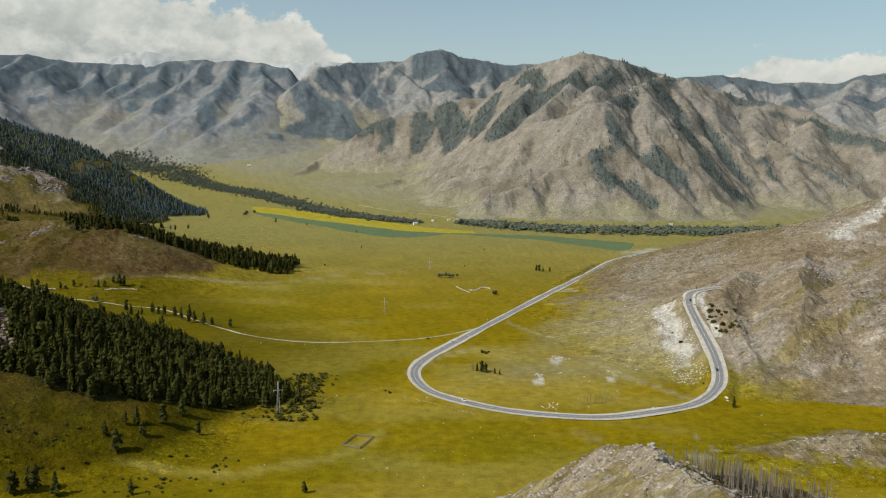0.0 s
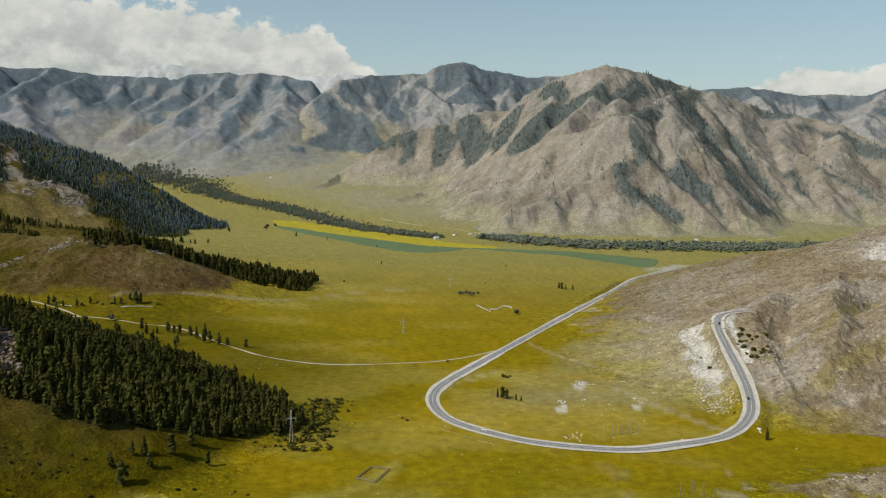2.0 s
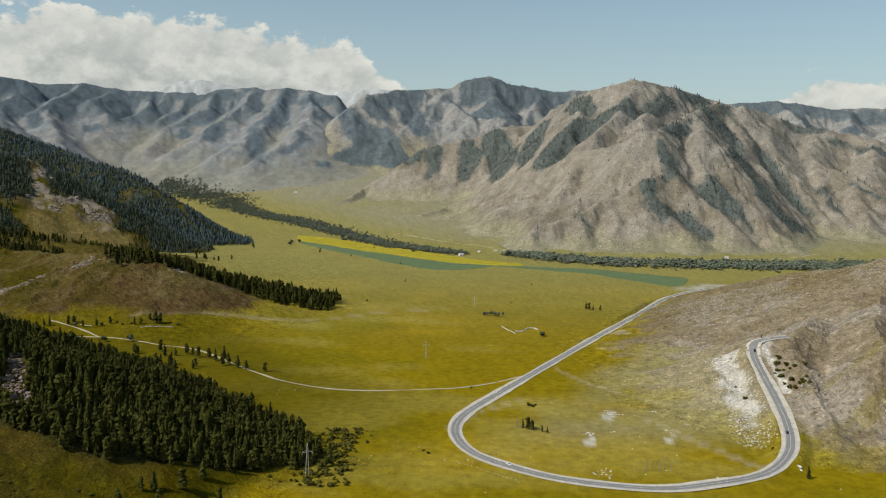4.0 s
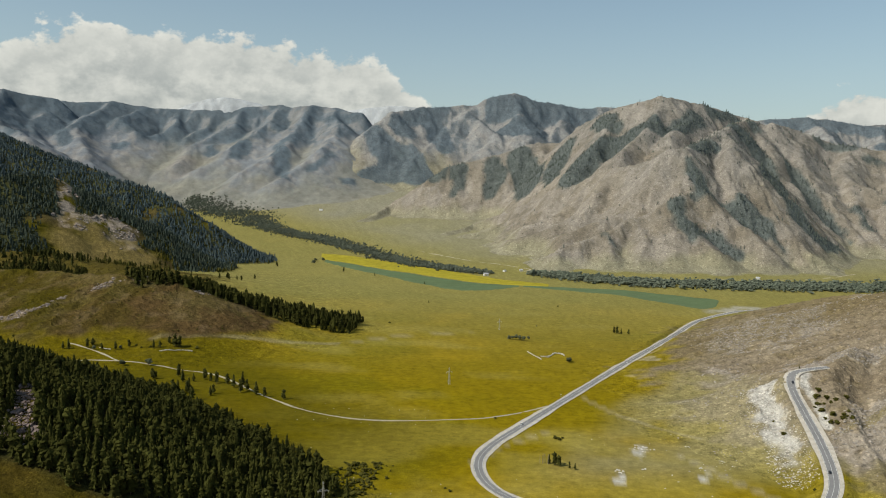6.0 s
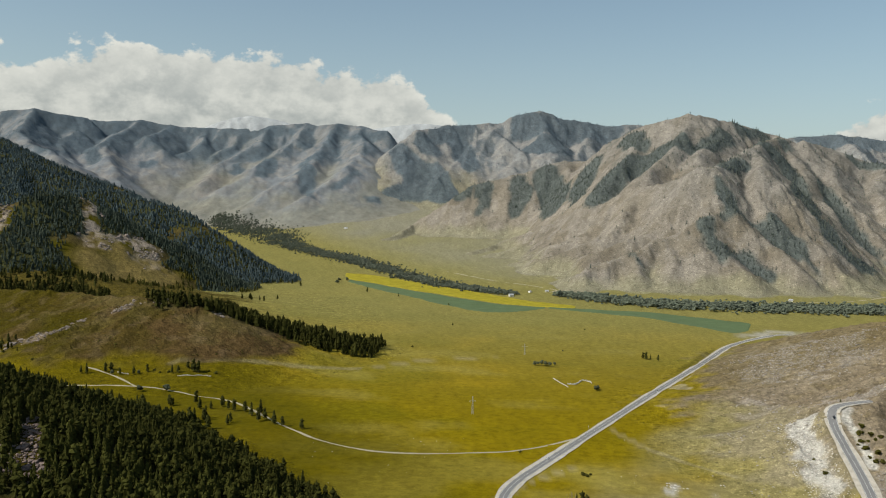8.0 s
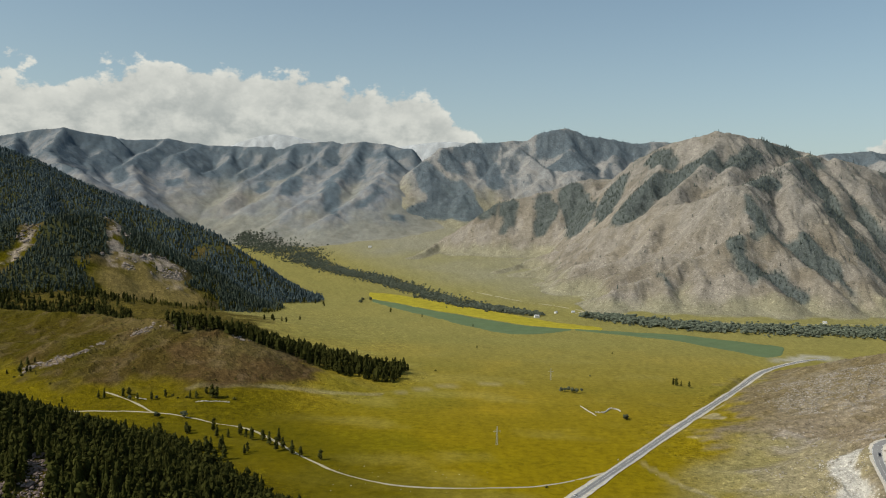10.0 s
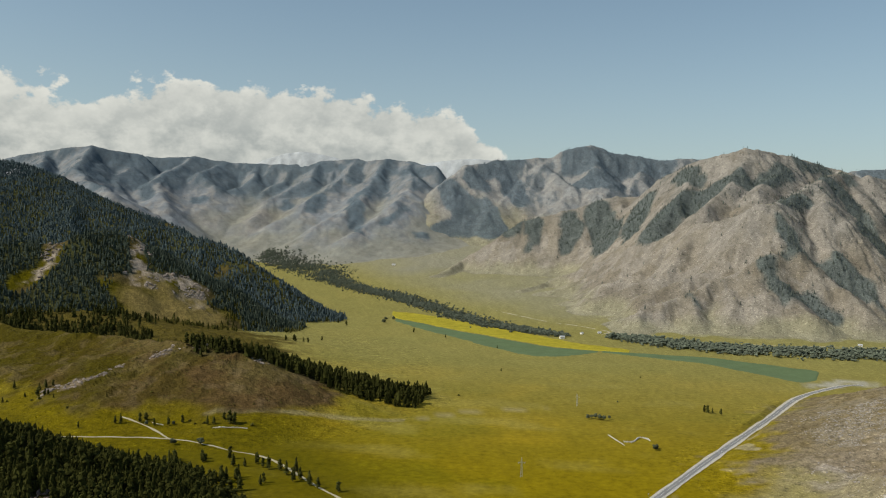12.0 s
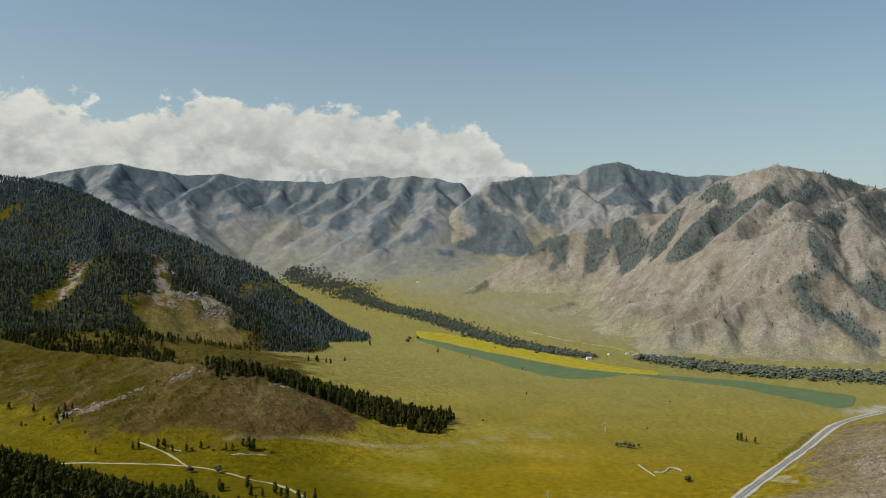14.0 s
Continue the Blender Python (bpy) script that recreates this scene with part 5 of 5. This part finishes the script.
for x, y in ((-140, 462), (-123, 456), (-112, 459), (-128, 447), (-75, 449), (-244, 459), (-235, 458), (-224, 457), (-234, 445), (-217, 463), (-207, 471), (-173, 486), (-164, 491), (-155, 494), (-128, 482), (-123, 492), (-113, 581), (-107, 592), (-104, 609), (-126, 585), (-140, 575), (-117, 662), (-113, 680),
             (-110, 600), (-118, 590), (-112, 570), (-122, 574), (-132, 570), (-100, 620), (-105, 630), (-98, 610), (39, 776), (45, 777), (42, 773), (-40, 640), (-44, 646), (260, 803), (263, 793), (267, 788), (281, 792), (271, 789), (267, 798), (264, 810), (222, 763), (221, 788), (214, 667),
             (255, 791), (258, 783), (257, 771), (258, 763), (263, 761), (267, 762), (273, 758), (269, 763), (258, 794), (273, 765), (262, 770), (-704, 1105), (-690, 1102), (-737, 1102), (-624, 1061), (-450, 1045), (-440, 1048), (-460, 1052), (-395, 1060), (-385, 1056), (-192, 1355), (79, 1601), (-14, 835)):
    big = 2.4 + 2.4 * rng.random() if y > 700 else 1.3 + 1.6 * rng.random()
    tree(x, y, big, "shrub", "low dark green shrub on the grass", "shrubs")


def thicket(label, line, count, tall, seed, material=None):
    """A belt of leafy trees along a stream."""
    r = np.random.default_rng(seed)
    p = np.array(curve_through([(x, y, w) for x, y, w in line], 10))
    k = r.integers(0, len(p), count)
    x, y = (p[k, c] + r.normal(0, 0.5, count) * p[k, 2] for c in (0, 1))
    m = (r.random(count) < 0.35 + 0.9 * sstep(-0.5, 0.3, fbm(x, y, 45, 3, seed)))
    x, y = x[m], y[m]
    plant("riverside_trees", [broadleaf(r, 4, True) for j in range(8)], x, y, land(x, y) - 0.8, tall * np.clip(r.normal(1, 0.28, len(x)), 0.45, 1.7), r, material or M_LEAF, label, "trees", (0.9, 1.4))


thicket("belt of leafy riverside trees and willows", [(-1500, 3850, 40), (-1342, 3664, 100), (-1143, 3492, 105), (-984, 3252, 60), (-825, 3048, 44), (-666, 2902, 44), (-510, 2713, 42), (-367, 2493, 40), (-229, 2292, 36), (-133, 2203, 30), (-71, 2158, 20)], 14000, 6.8, 51, M_WILLOW)
thicket("belt of leafy riverside trees under the mountain foot", [(51, 2158, 18), (105, 2108, 34), (168, 2056, 42), (229, 2025, 46), (351, 1995, 50), (471, 1985, 52), (597, 1996, 54), (721, 2005, 56), (808, 2023, 58), (1000, 2060, 50), (1300, 2100, 40)], 9000, 9.5, 52, M_WILLOW)
bx, by = rng.normal(-108, 11, 260), rng.uniform(566, 690, 260)
bm_ = (rng.random(260) < 0.85) & (bx < -86)
bx, by = bx[bm_], by[bm_]
plant("undergrowth", [broadleaf(rng, 5) for k in range(6)], bx, by, land(bx, by) - 0.5, np.clip(rng.normal(2.6, 0.8, len(bx)), 1.0, 5), rng, M_SCRUB, "low shrubs along the forest edge", "undergrowth", (1.1, 1.8))
bx, by = rng.uniform(-330, -130, 300), rng.uniform(438, 500, 300)
bm_ = fbm(bx, by, 40, 3, 71) > 0.25 - 0.5 * sstep(480, 440, by)
bx, by = bx[bm_], by[bm_]
plant("undergrowth", [broadleaf(rng, 5) for k in range(6)], bx, by, land(bx, by) - 0.4, np.clip(rng.normal(1.5, 0.6, len(bx)), 0.6, 3.5), rng, M_SCRUB, "low scrub scattered over the darkened grass", "undergrowth", (1.1, 1.8))
bx, by = rng.uniform(68, 160, 420), rng.uniform(225, 350, 420)
bm_ = (np.abs((by - 262) - (bx - 72) * 0.95) < 28) & (fbm(bx, by, 20, 3, 72) > -0.15)
bx, by = bx[bm_], by[bm_]
plant("undergrowth", [broadleaf(rng, 4) for k in range(6)], bx, by, land(bx, by) - 0.4, np.clip(rng.normal(1.0, 0.4, len(bx)), 0.4, 2.2), rng, M_SCRUB, "brown-green scrub among burnt trunks", "undergrowth", (1.2, 2.0))

bx, by = rng.uniform(-760, -330, 1500), rng.uniform(1090, 1290, 1500)
bm_ = (fbm(bx, by, 45, 3, 79) > 0.05) & (rise("brown_hill", bx, by, plain(bx, by)) > plain(bx, by) + 14)
bx, by = bx[bm_], by[bm_]
plant("undergrowth", [broadleaf(rng, 3, True) for k in range(6)], bx, by, land(bx, by) - 0.4, np.clip(rng.normal(1.5, 0.6, len(bx)), 0.5, 3.5), rng, M_SCRUB, "low dark scrub scattered over a brown hill", "undergrowth", (1.2, 2.2))

heights = land(np.array([float(row[0]) for row, named in WANTED]), np.array([float(row[1]) for row, named in WANTED]))
for (row, named), z in zip(WANTED, heights):
    grow(*row, **named, z=float(z))


# ---- stones ----
def rock_shape(r, rough=0.2):
    v, f = small_lump(r, 0.7, rough)
    return v, f


ROCKS = [rock_shape(rng) for k in range(10)]
ROCK_MESHES = [mesh_from("stone", v, f, M_WHITE_ROCK) for v, f in ROCKS]
for ob in ROCK_MESHES:
    scene.collection.objects.unlink(ob)


def rubble(label, box, step, seed, size, where, material):
    """Loose stones strewn over a slope, as one piece of stuff."""
    x, y, r = scatter(*box, step, seed)
    m = (r.random(len(x)) < where(x, y)) & (path_near(x, y, ROAD[::4])[0] > 8.5)
    x, y = x[m], y[m]
    s = size * np.minimum(np.exp(r.normal(0, 0.45, len(x))), 2.2)
    plant("rubble", ROCKS, x, y, land(x, y) + 0.1 * s, s, r, material, label, "stones", (0.8, 1.6))


def slope_rocks(x, y):
    q = 0.05 + 0.85 * sstep(-0.15, 0.35, fbm(x, y, 70, 3, 303)) * sstep(0.42, 0.6, crests(x, y, 20, 4, 302))
    b = plain(x, y)
    return q * sstep(9, 30, rise("rocky_slope", x, y, b) - b)


def knoll_rocks(x, y):
    b = plain(x, y)
    return sstep(0.5, 0.64, crests(x, y, 9, 5, 312) * 0.8 + 0.3 * fbm(x, y, 35, 3, 313)) * sstep(3, 8, rise("near_knoll", x, y, b) - b)


rubble("pale broken stones strewn over a tan slope", (180, 640, 620, 1250), 2.5, 61, 0.55, slope_rocks, M_ROCK)
rubble("pale boulders on a dry stony knoll", (0, 130, 190, 400), 1.7, 62, 0.34, knoll_rocks, M_ROCK)
rubble("grey boulders on the low mound", (190, 420, 480, 545), 3.0, 67, 0.5, lambda x, y: 0.6 * knoll_rocks(x, y), M_ROCK)
rubble("grey crags on the crest of a brown hill", (-760, -380, 1080, 1290), 3.0, 63, 1.3,
       lambda x, y: 0.7 * sstep(-0.35, 0.0, fbm(x, y, 55, 3, 327)) * sstep(16, 5, path_near(x, y, HILL_CREST)[0] + 9 * fbm(x, y, 22, 4, 323)), M_CRAG)
rubble("grey crags of an outcrop above the glade", (-1130, -860, 1880, 2090), 4.5, 64, 2.0,
       lambda x, y: 0.8 * sstep(-0.05, 0.3, fbm(x, y, 32, 3, 347)) * sstep(34, 10, path_near(x, y, [(-1106, 2061, 0), (-1067, 1972, 0), (-1010, 1910, 0), (-979, 1972, 0), (-928, 1990, 0), (-896, 1925, 0)])[0] + 30 * fbm(x, y, 24, 4, 344)), M_CRAG)
rubble("pinkish crags on the shoulder of the forested hill", (-1370, -1180, 1740, 2120), 5, 68, 1.9,
       lambda x, y: 0.7 * sstep(-0.05, 0.3, fbm(x, y, 32, 3, 347)) * sstep(20, 6, path_near(x, y, [(-1330, 2090, 0), (-1212, 1854, 0), (-1212, 1765, 0)])[0] + 24 * fbm(x, y, 24, 4, 345)), M_CRAG)
rubble("white spoil stones below the road cut", (196, 262, 680, 890), 1.8, 65, 0.35,
       lambda x, y: 0.7 * sstep(20, 8, path_near(x, y, [(225, 850, 0), (220, 790, 0), (215, 740, 0), (214, 690, 0)])[0] + 6 * fbm(x, y, 18, 3, 306)), M_WHITE_ROCK)
rubble("small white stones scattered in the pasture", (-200, 330, 440, 900), 7, 66, 0.22, lambda x, y: 0.2 * sstep(0.0, 0.6, fbm(x, y, 60, 3, 366)), M_WHITE_ROCK)

rubble("pinkish broken crag in a clearing of the knoll forest", (-350, -280, 545, 605), 1.7, 69, 0.9, lambda x, y: 0.8 * sstep(13, 5, path_near(x, y, CLEARING)[0] + 4 * fbm(x, y, 12, 3, 349)), M_PINK_CRAG)
rubble("grey stones strewn over the pale slope beside the spoil", (130, 240, 690, 900), 2.6, 70, 0.4, lambda x, y: 0.42 * sstep(-0.1, 0.5, fbm(x, y, 26, 3, 367)) * sstep(130, 190, x), M_ROCK)

BOULDERS = []
for cx, cy, n, spread, size in ((109, 760, 22, 6, 1.0), (84, 698, 10, 3.5, 1.2), (102, 706, 2, 1, 1.3), (147, 711, 7, 4, 0.9), (166, 731, 3, 2, 0.8), (159, 602, 12, 7, 0.9), (83, 612, 14, 6, 0.9), (78, 609, 4, 4, 0.9), (221, 630, 3, 2.5, 2.0), (147, 768, 3, 2, 0.8), (174, 722, 2, 2, 0.8)):
    for k in range(n):
        BOULDERS.append((cx + rng.normal(0, spread * 0.6), cy + rng.normal(0, spread * 0.8), 0.5 * size * rng.uniform(0.5, 1.6), "pale boulder lying in the pasture", "pasture boulders"))
for k in range(17):
    t = k / 16
    BOULDERS.append((-18 + 42 * t + rng.normal(0, 0.4), 624 - 34 * t + 6 * t * (1 - t) + rng.normal(0, 0.4), rng.uniform(0.3, 0.42), "small white stone in a row along the bend", "row of white stones"))
bz = land(np.array([b[0] for b in BOULDERS]), np.array([b[1] for b in BOULDERS]))
for (x, y, s, label, group), z in zip(BOULDERS, bz):
    ob = new("boulder", random.choice(ROCK_MESHES).data)
    ob.matrix_basis = pose(x, y, float(z) + 0.15 * s, 0, 0, random.uniform(0, 360)) @ Matrix.Diagonal((s * 1.3, s, s * 0.9, 1))
    tagged(ob, label, "boulder", group)


# ---- small built things ----
def ground_at(x, y):
    return float(land(np.array([float(x)]), np.array([float(y)]))[0])


def box(bm, size, at=(0, 0, 0), turn=0.0, taper=1.0, bevel=0.0):
    made = bmesh.ops.create_cube(bm, size=1.0)["verts"]
    for w in made:
        k = taper if w.co.z > 0 else 1.0
        w.co = Vector((w.co.x * size[0] * k, w.co.y * size[1] * k, w.co.z * size[2]))
    bmesh.ops.rotate(bm, verts=made, cent=(0, 0, 0), matrix=Matrix.Rotation(turn, 3, "Z"))
    bmesh.ops.translate(bm, verts=made, vec=at)
    if bevel:
        bmesh.ops.bevel(bm, geom=list({e for w in made for e in w.link_edges}), offset=bevel, segments=2, affect="EDGES")
    return made


def bar(bm, a, b, thick):
    a, b = Vector(a), Vector(b)
    made = bmesh.ops.create_cube(bm, size=1.0)["verts"]
    m = Matrix.Translation((a + b) / 2) @ (b - a).to_track_quat("Z", "Y").to_matrix().to_4x4() @ Matrix.Diagonal((thick, thick, (b - a).length, 1))
    bmesh.ops.transform(bm, matrix=m, verts=made)


def one_bar(name, a, b, thick, material, parent):
    bm = bmesh.new()
    bar(bm, a, b, thick)
    return part(name, bm, material, parent)


def pylon(x, y, tall, turn):
    root = tagged(new("power_pylon"), "slender grey steel lattice power pylon standing in the grass", "pylon", "power pylons")
    root.matrix_basis = pose(x, y, ground_at(x, y), 0, 0, turn)
    w = tall * 0.045
    for sx in (-1, 1):
        for sy in (-1, 1):
            one_bar("leg", (sx * w, sy * w, -0.3), (sx * 0.25, sy * 0.25, tall), 0.15, M_STEEL, root)
    n = 9
    for k in range(n):
        z0, z1 = tall * k / n, tall * (k + 1) / n
        q0, q1 = w + (0.25 - w) * k / n, w + (0.25 - w) * (k + 1) / n
        for s in (-1, 1):
            one_bar("brace", (-q0, s * q0, z0), (q1, s * q1, z1), 0.07, M_STEEL, root)
            one_bar("brace", (s * q0, q0, z0), (s * q1, -q1, z1), 0.07, M_STEEL, root)
    for z, half in ((0.74 * tall, 3.6),):
        arm = one_bar("cross_arm", (-half, 0, z), (half, 0, z), 0.3, M_STEEL, root)
        one_bar("arm_stay", (-half, 0, z), (0, 0, z + 1.6), 0.12, M_STEEL, root)
        one_bar("arm_stay", (half, 0, z), (0, 0, z + 1.6), 0.12, M_STEEL, root)
        for sx in (-0.9, 0.9):
            one_bar("insulator", (sx * half, 0, z - 1.3), (sx * half, 0, z), 0.16, M_WALL, root)


pylon(-116, 581, 24, 20)
pylon(-67, 962, 19, 20)
pylon(-21, 1334, 17, 20)


def pen(corners):
    """A small fenced fold."""
    root = tagged(new("sheep_pen"), "small square wooden sheep pen with weathered rails on the grass", "pen")
    root.matrix_basis = pose(corners[0][0], corners[0][1], ground_at(*corners[0]))
    o = root.matrix_basis.translation
    for (ax, ay), (bx, by) in zip(corners, corners[1:] + corners[:1]):
        n = max(3, int(math.hypot(bx - ax, by - ay) / 2.4))
        pts = [(ax + (bx - ax) * k / n, ay + (by - ay) * k / n) for k in range(n + 1)]
        zs = [ground_at(*p) for p in pts]
        for (x, y), z in zip(pts[:-1], zs):
            one_bar("post", (x - o.x, y - o.y, z - o.z - 0.2), (x - o.x, y - o.y, z - o.z + 1.4), 0.2, M_WOOD, root)
        for (p, z), (q, u) in zip(zip(pts, zs), zip(pts[1:], zs[1:])):
            for h in (0.45, 0.85, 1.2):
                one_bar("rail", (p[0] - o.x, p[1] - o.y, z - o.z + h), (q[0] - o.x, q[1] - o.y, u - o.z + h), 0.2, M_WOOD, root)


pen([(-63, 521), (-56, 541), (-44, 538), (-51, 515)])


def ruin(label, line, high, thick, seed):
    """A tumbled dry-stone wall: stones of its own in ragged courses."""
    r = np.random.default_rng(seed)
    root = tagged(new("ruined_wall"), label, "ruin", "ruined fold")
    root.matrix_basis = pose(line[0][0], line[0][1], ground_at(*line[0]))
    o = root.matrix_basis.translation
    for x, y, _ in curve_through([(x, y, 0) for x, y in line], 0.9):
        z = ground_at(x, y)
        for h in np.arange(0.1, high * r.uniform(0.5, 1.0), 0.45):
            st = new("stone", random.choice(ROCK_MESHES).data)
            st.parent = root
            s = r.uniform(0.4, 0.65)
            st.matrix_basis = pose(x - o.x + r.normal(0, 0.2), y - o.y + r.normal(0, 0.2), z - o.z + h, 0, 0, r.uniform(0, 360)) @ Matrix.Diagonal((s * thick, s * 0.9, s * 0.7, 1))


ruin("long low tumbled wall of pale stones", [(19, 1158), (27, 1136), (36, 1114)], 1.0, 1.1, 71)
ruin("ragged wall of pale stones round a ruined fold", [(36, 1128), (45, 1128), (49, 1136), (55, 1152), (62, 1150), (66, 1140)], 1.8, 1.3, 72)
ruin("pale stones of a tumbled wall by the track", [(-423, 1036), (-411, 1040), (-398, 1046), (-387, 1047)], 1.4, 1.4, 73)
ruin("short heap of pale stones by the track", [(-502, 1043), (-494, 1040), (-485, 1037)], 1.0, 1.2, 74)


def house(x, y, turn, size, label, roof_mat):
    """A gabled house: walls with openings, roof, door, windows."""
    w, d, h = size
    root = tagged(new("house"), label, "house", "valley houses")
    root.matrix_basis = pose(x, y, ground_at(x, y) - 0.1, 0, 0, turn)
    bm = bmesh.new()
    box(bm, (w, d, h), (0, 0, h / 2))
    for s in (-1, 1):
        vs = [bm.verts.new((s * w / 2, -d / 2, h)), bm.verts.new((s * w / 2, d / 2, h)), bm.verts.new((s * w / 2, 0, h + 0.32 * d))]
        bm.faces.new(vs)
    part("wall", bm, M_WALL, root)
    bm = bmesh.new()
    for s in (-1, 1):
        q = [(-w / 2 - 0.4, s * (d / 2 + 0.5), h - 0.25), (w / 2 + 0.4, s * (d / 2 + 0.5), h - 0.25), (w / 2 + 0.4, 0, h + 0.33 * d), (-w / 2 - 0.4, 0, h + 0.33 * d)]
        lo = [bm.verts.new(c) for c in q]
        hi = [bm.verts.new((c[0], c[1], c[2] + 0.18)) for c in q]
        for a in ((0, 1, 2, 3),):
            bm.faces.new([lo[k] for k in a]), bm.faces.new([hi[k] for k in reversed(a)])
        for k in range(4):
            bm.faces.new([lo[k], lo[(k + 1) % 4], hi[(k + 1) % 4], hi[k]])
    part("roof", bm, roof_mat, root)
    for k, px_ in enumerate(np.linspace(-w * 0.32, w * 0.32, 3)):
        bm = bmesh.new()
        if k == 1:
            box(bm, (1.0, 0.12, 2.0), (px_, -d / 2 - 0.03, 1.05))
            part("door", bm, M_WOOD, root)
        else:
            box(bm, (1.2, 0.1, 1.1), (px_, -d / 2 - 0.03, 1.7))
            window = part("window", bm, M_GLASS, root)
            bm = bmesh.new()
            for fx, fz, fw, fh in ((0, 0.58, 1.36, 0.1), (0, -0.58, 1.36, 0.1), (-0.63, 0, 0.1, 1.06), (0.63, 0, 0.1, 1.06), (0, 0, 0.06, 1.06)):
                box(bm, (fw, 0.16, fh), (px_ + fx, -d / 2 - 0.05, 1.7 + fz))
            part("frame", bm, M_WOOD, window, "weathered wooden window frame")


house(-71, 2120, 20, (11, 8, 4.2), "small white house beside the yellow field", M_ROOF)
house(-27, 2207, 60, (8, 6, 3), "small pale house among the riverside trees", M_ROOF)
house(15, 2219, 10, (8, 6, 3), "small pale house near the river track", M_ROOF)
house(575, 2112, -10, (9, 6, 3), "white house at the mountain foot", M_ROOF)
house(-825, 3559, 0, (14, 9, 4), "white farm house on the far valley side", M_ROOF)


def car(x, y, paint, label, side):
    """A small saloon on the road: body, cabin glass, wheels, lamps."""
    p = np.array(ROAD)
    k = int(np.argmin(np.hypot(p[:, 0] - x, p[:, 1] - y)))
    k = min(max(k, 1), len(p) - 2)
    d = p[k + 1] - p[k - 1]
    d /= np.linalg.norm(d)
    at = p[k] + np.array((d[1], -d[0], 0)) * side * 1.75
    root = tagged(new("car"), label, "car", "cars on the road")
    root.matrix_basis = Matrix.Translation((at[0], at[1], at[2] + 0.12)) @ Vector((d * -side)).to_track_quat("Y", "Z").to_matrix().to_4x4()
    bm = bmesh.new()
    box(bm, (1.75, 4.3, 0.62), (0, 0, 0.6), bevel=0.12)
    body = part("body", bm, paint, root)
    bm = bmesh.new()
    box(bm, (1.55, 2.3, 0.55), (0, -0.2, 1.17), taper=0.78, bevel=0.08)
    part("cabin", bm, M_GLASS, root)
    bm = bmesh.new()
    box(bm, (1.2, 1.55, 0.06), (0, -0.2, 1.46), bevel=0.02)
    part("roof_panel", bm, paint, root)
    for sx in (-0.8, 0.8):
        for sy in (-1.35, 1.35):
            bm = bmesh.new()
            bmesh.ops.create_cone(bm, cap_ends=True, segments=14, radius1=0.32, radius2=0.32, depth=0.22, matrix=Matrix.Translation((sx, sy, 0.32)) @ Matrix.Rotation(radians(90), 4, "Y"))
            wheel = part("wheel", bm, M_RUBBER, root)
            bm = bmesh.new()
            bmesh.ops.create_cone(bm, cap_ends=True, segments=12, radius1=0.2, radius2=0.2, depth=0.24, matrix=Matrix.Translation((sx, sy, 0.32)) @ Matrix.Rotation(radians(90), 4, "Y"))
            part("rim", bm, M_STEEL, wheel, "grey steel rim")
        bm = bmesh.new()
        box(bm, (0.35, 0.06, 0.16), (sx * 0.75, 2.15, 0.68))
        part("headlight", bm, M_WALL, root)


P_WHITE, P_DARK, P_SILVER = car_paint("white_paint", (0.75, 0.75, 0.74)), car_paint("dark_paint", (0.03, 0.032, 0.04)), car_paint("silver_paint", (0.5, 0.5, 0.5))
car(12, 812, P_WHITE, "white car driving on the asphalt road", 1)
car(17, 621, P_WHITE, "small white car in the road bend", -1)
car(228, 690, P_DARK, "dark car climbing the road", -1)
car(248, 828, P_DARK, "dark car at the top of the road", 1)
car(141, 1110, P_SILVER, "silver car far along the road", -1)


def road_post(x, y, label):
    root = tagged(new("road_sign"), label, "sign", "road signs")
    root.matrix_basis = pose(x, y, ground_at(x, y), 0, 0, 30)
    one_bar("post", (0, 0, -0.2), (0, 0, 2.4), 0.12, M_STEEL, root)
    bm = bmesh.new()
    box(bm, (0.9, 0.06, 0.9), (0, -0.08, 2.3), bevel=0.02)
    part("plate", bm, M_WALL, root)


road_post(62, 586, "small white road sign on a grey post")
road_post(95, 576, "small white road sign beside the bend")
road_post(51, 925, "small white road sign at the track junction")
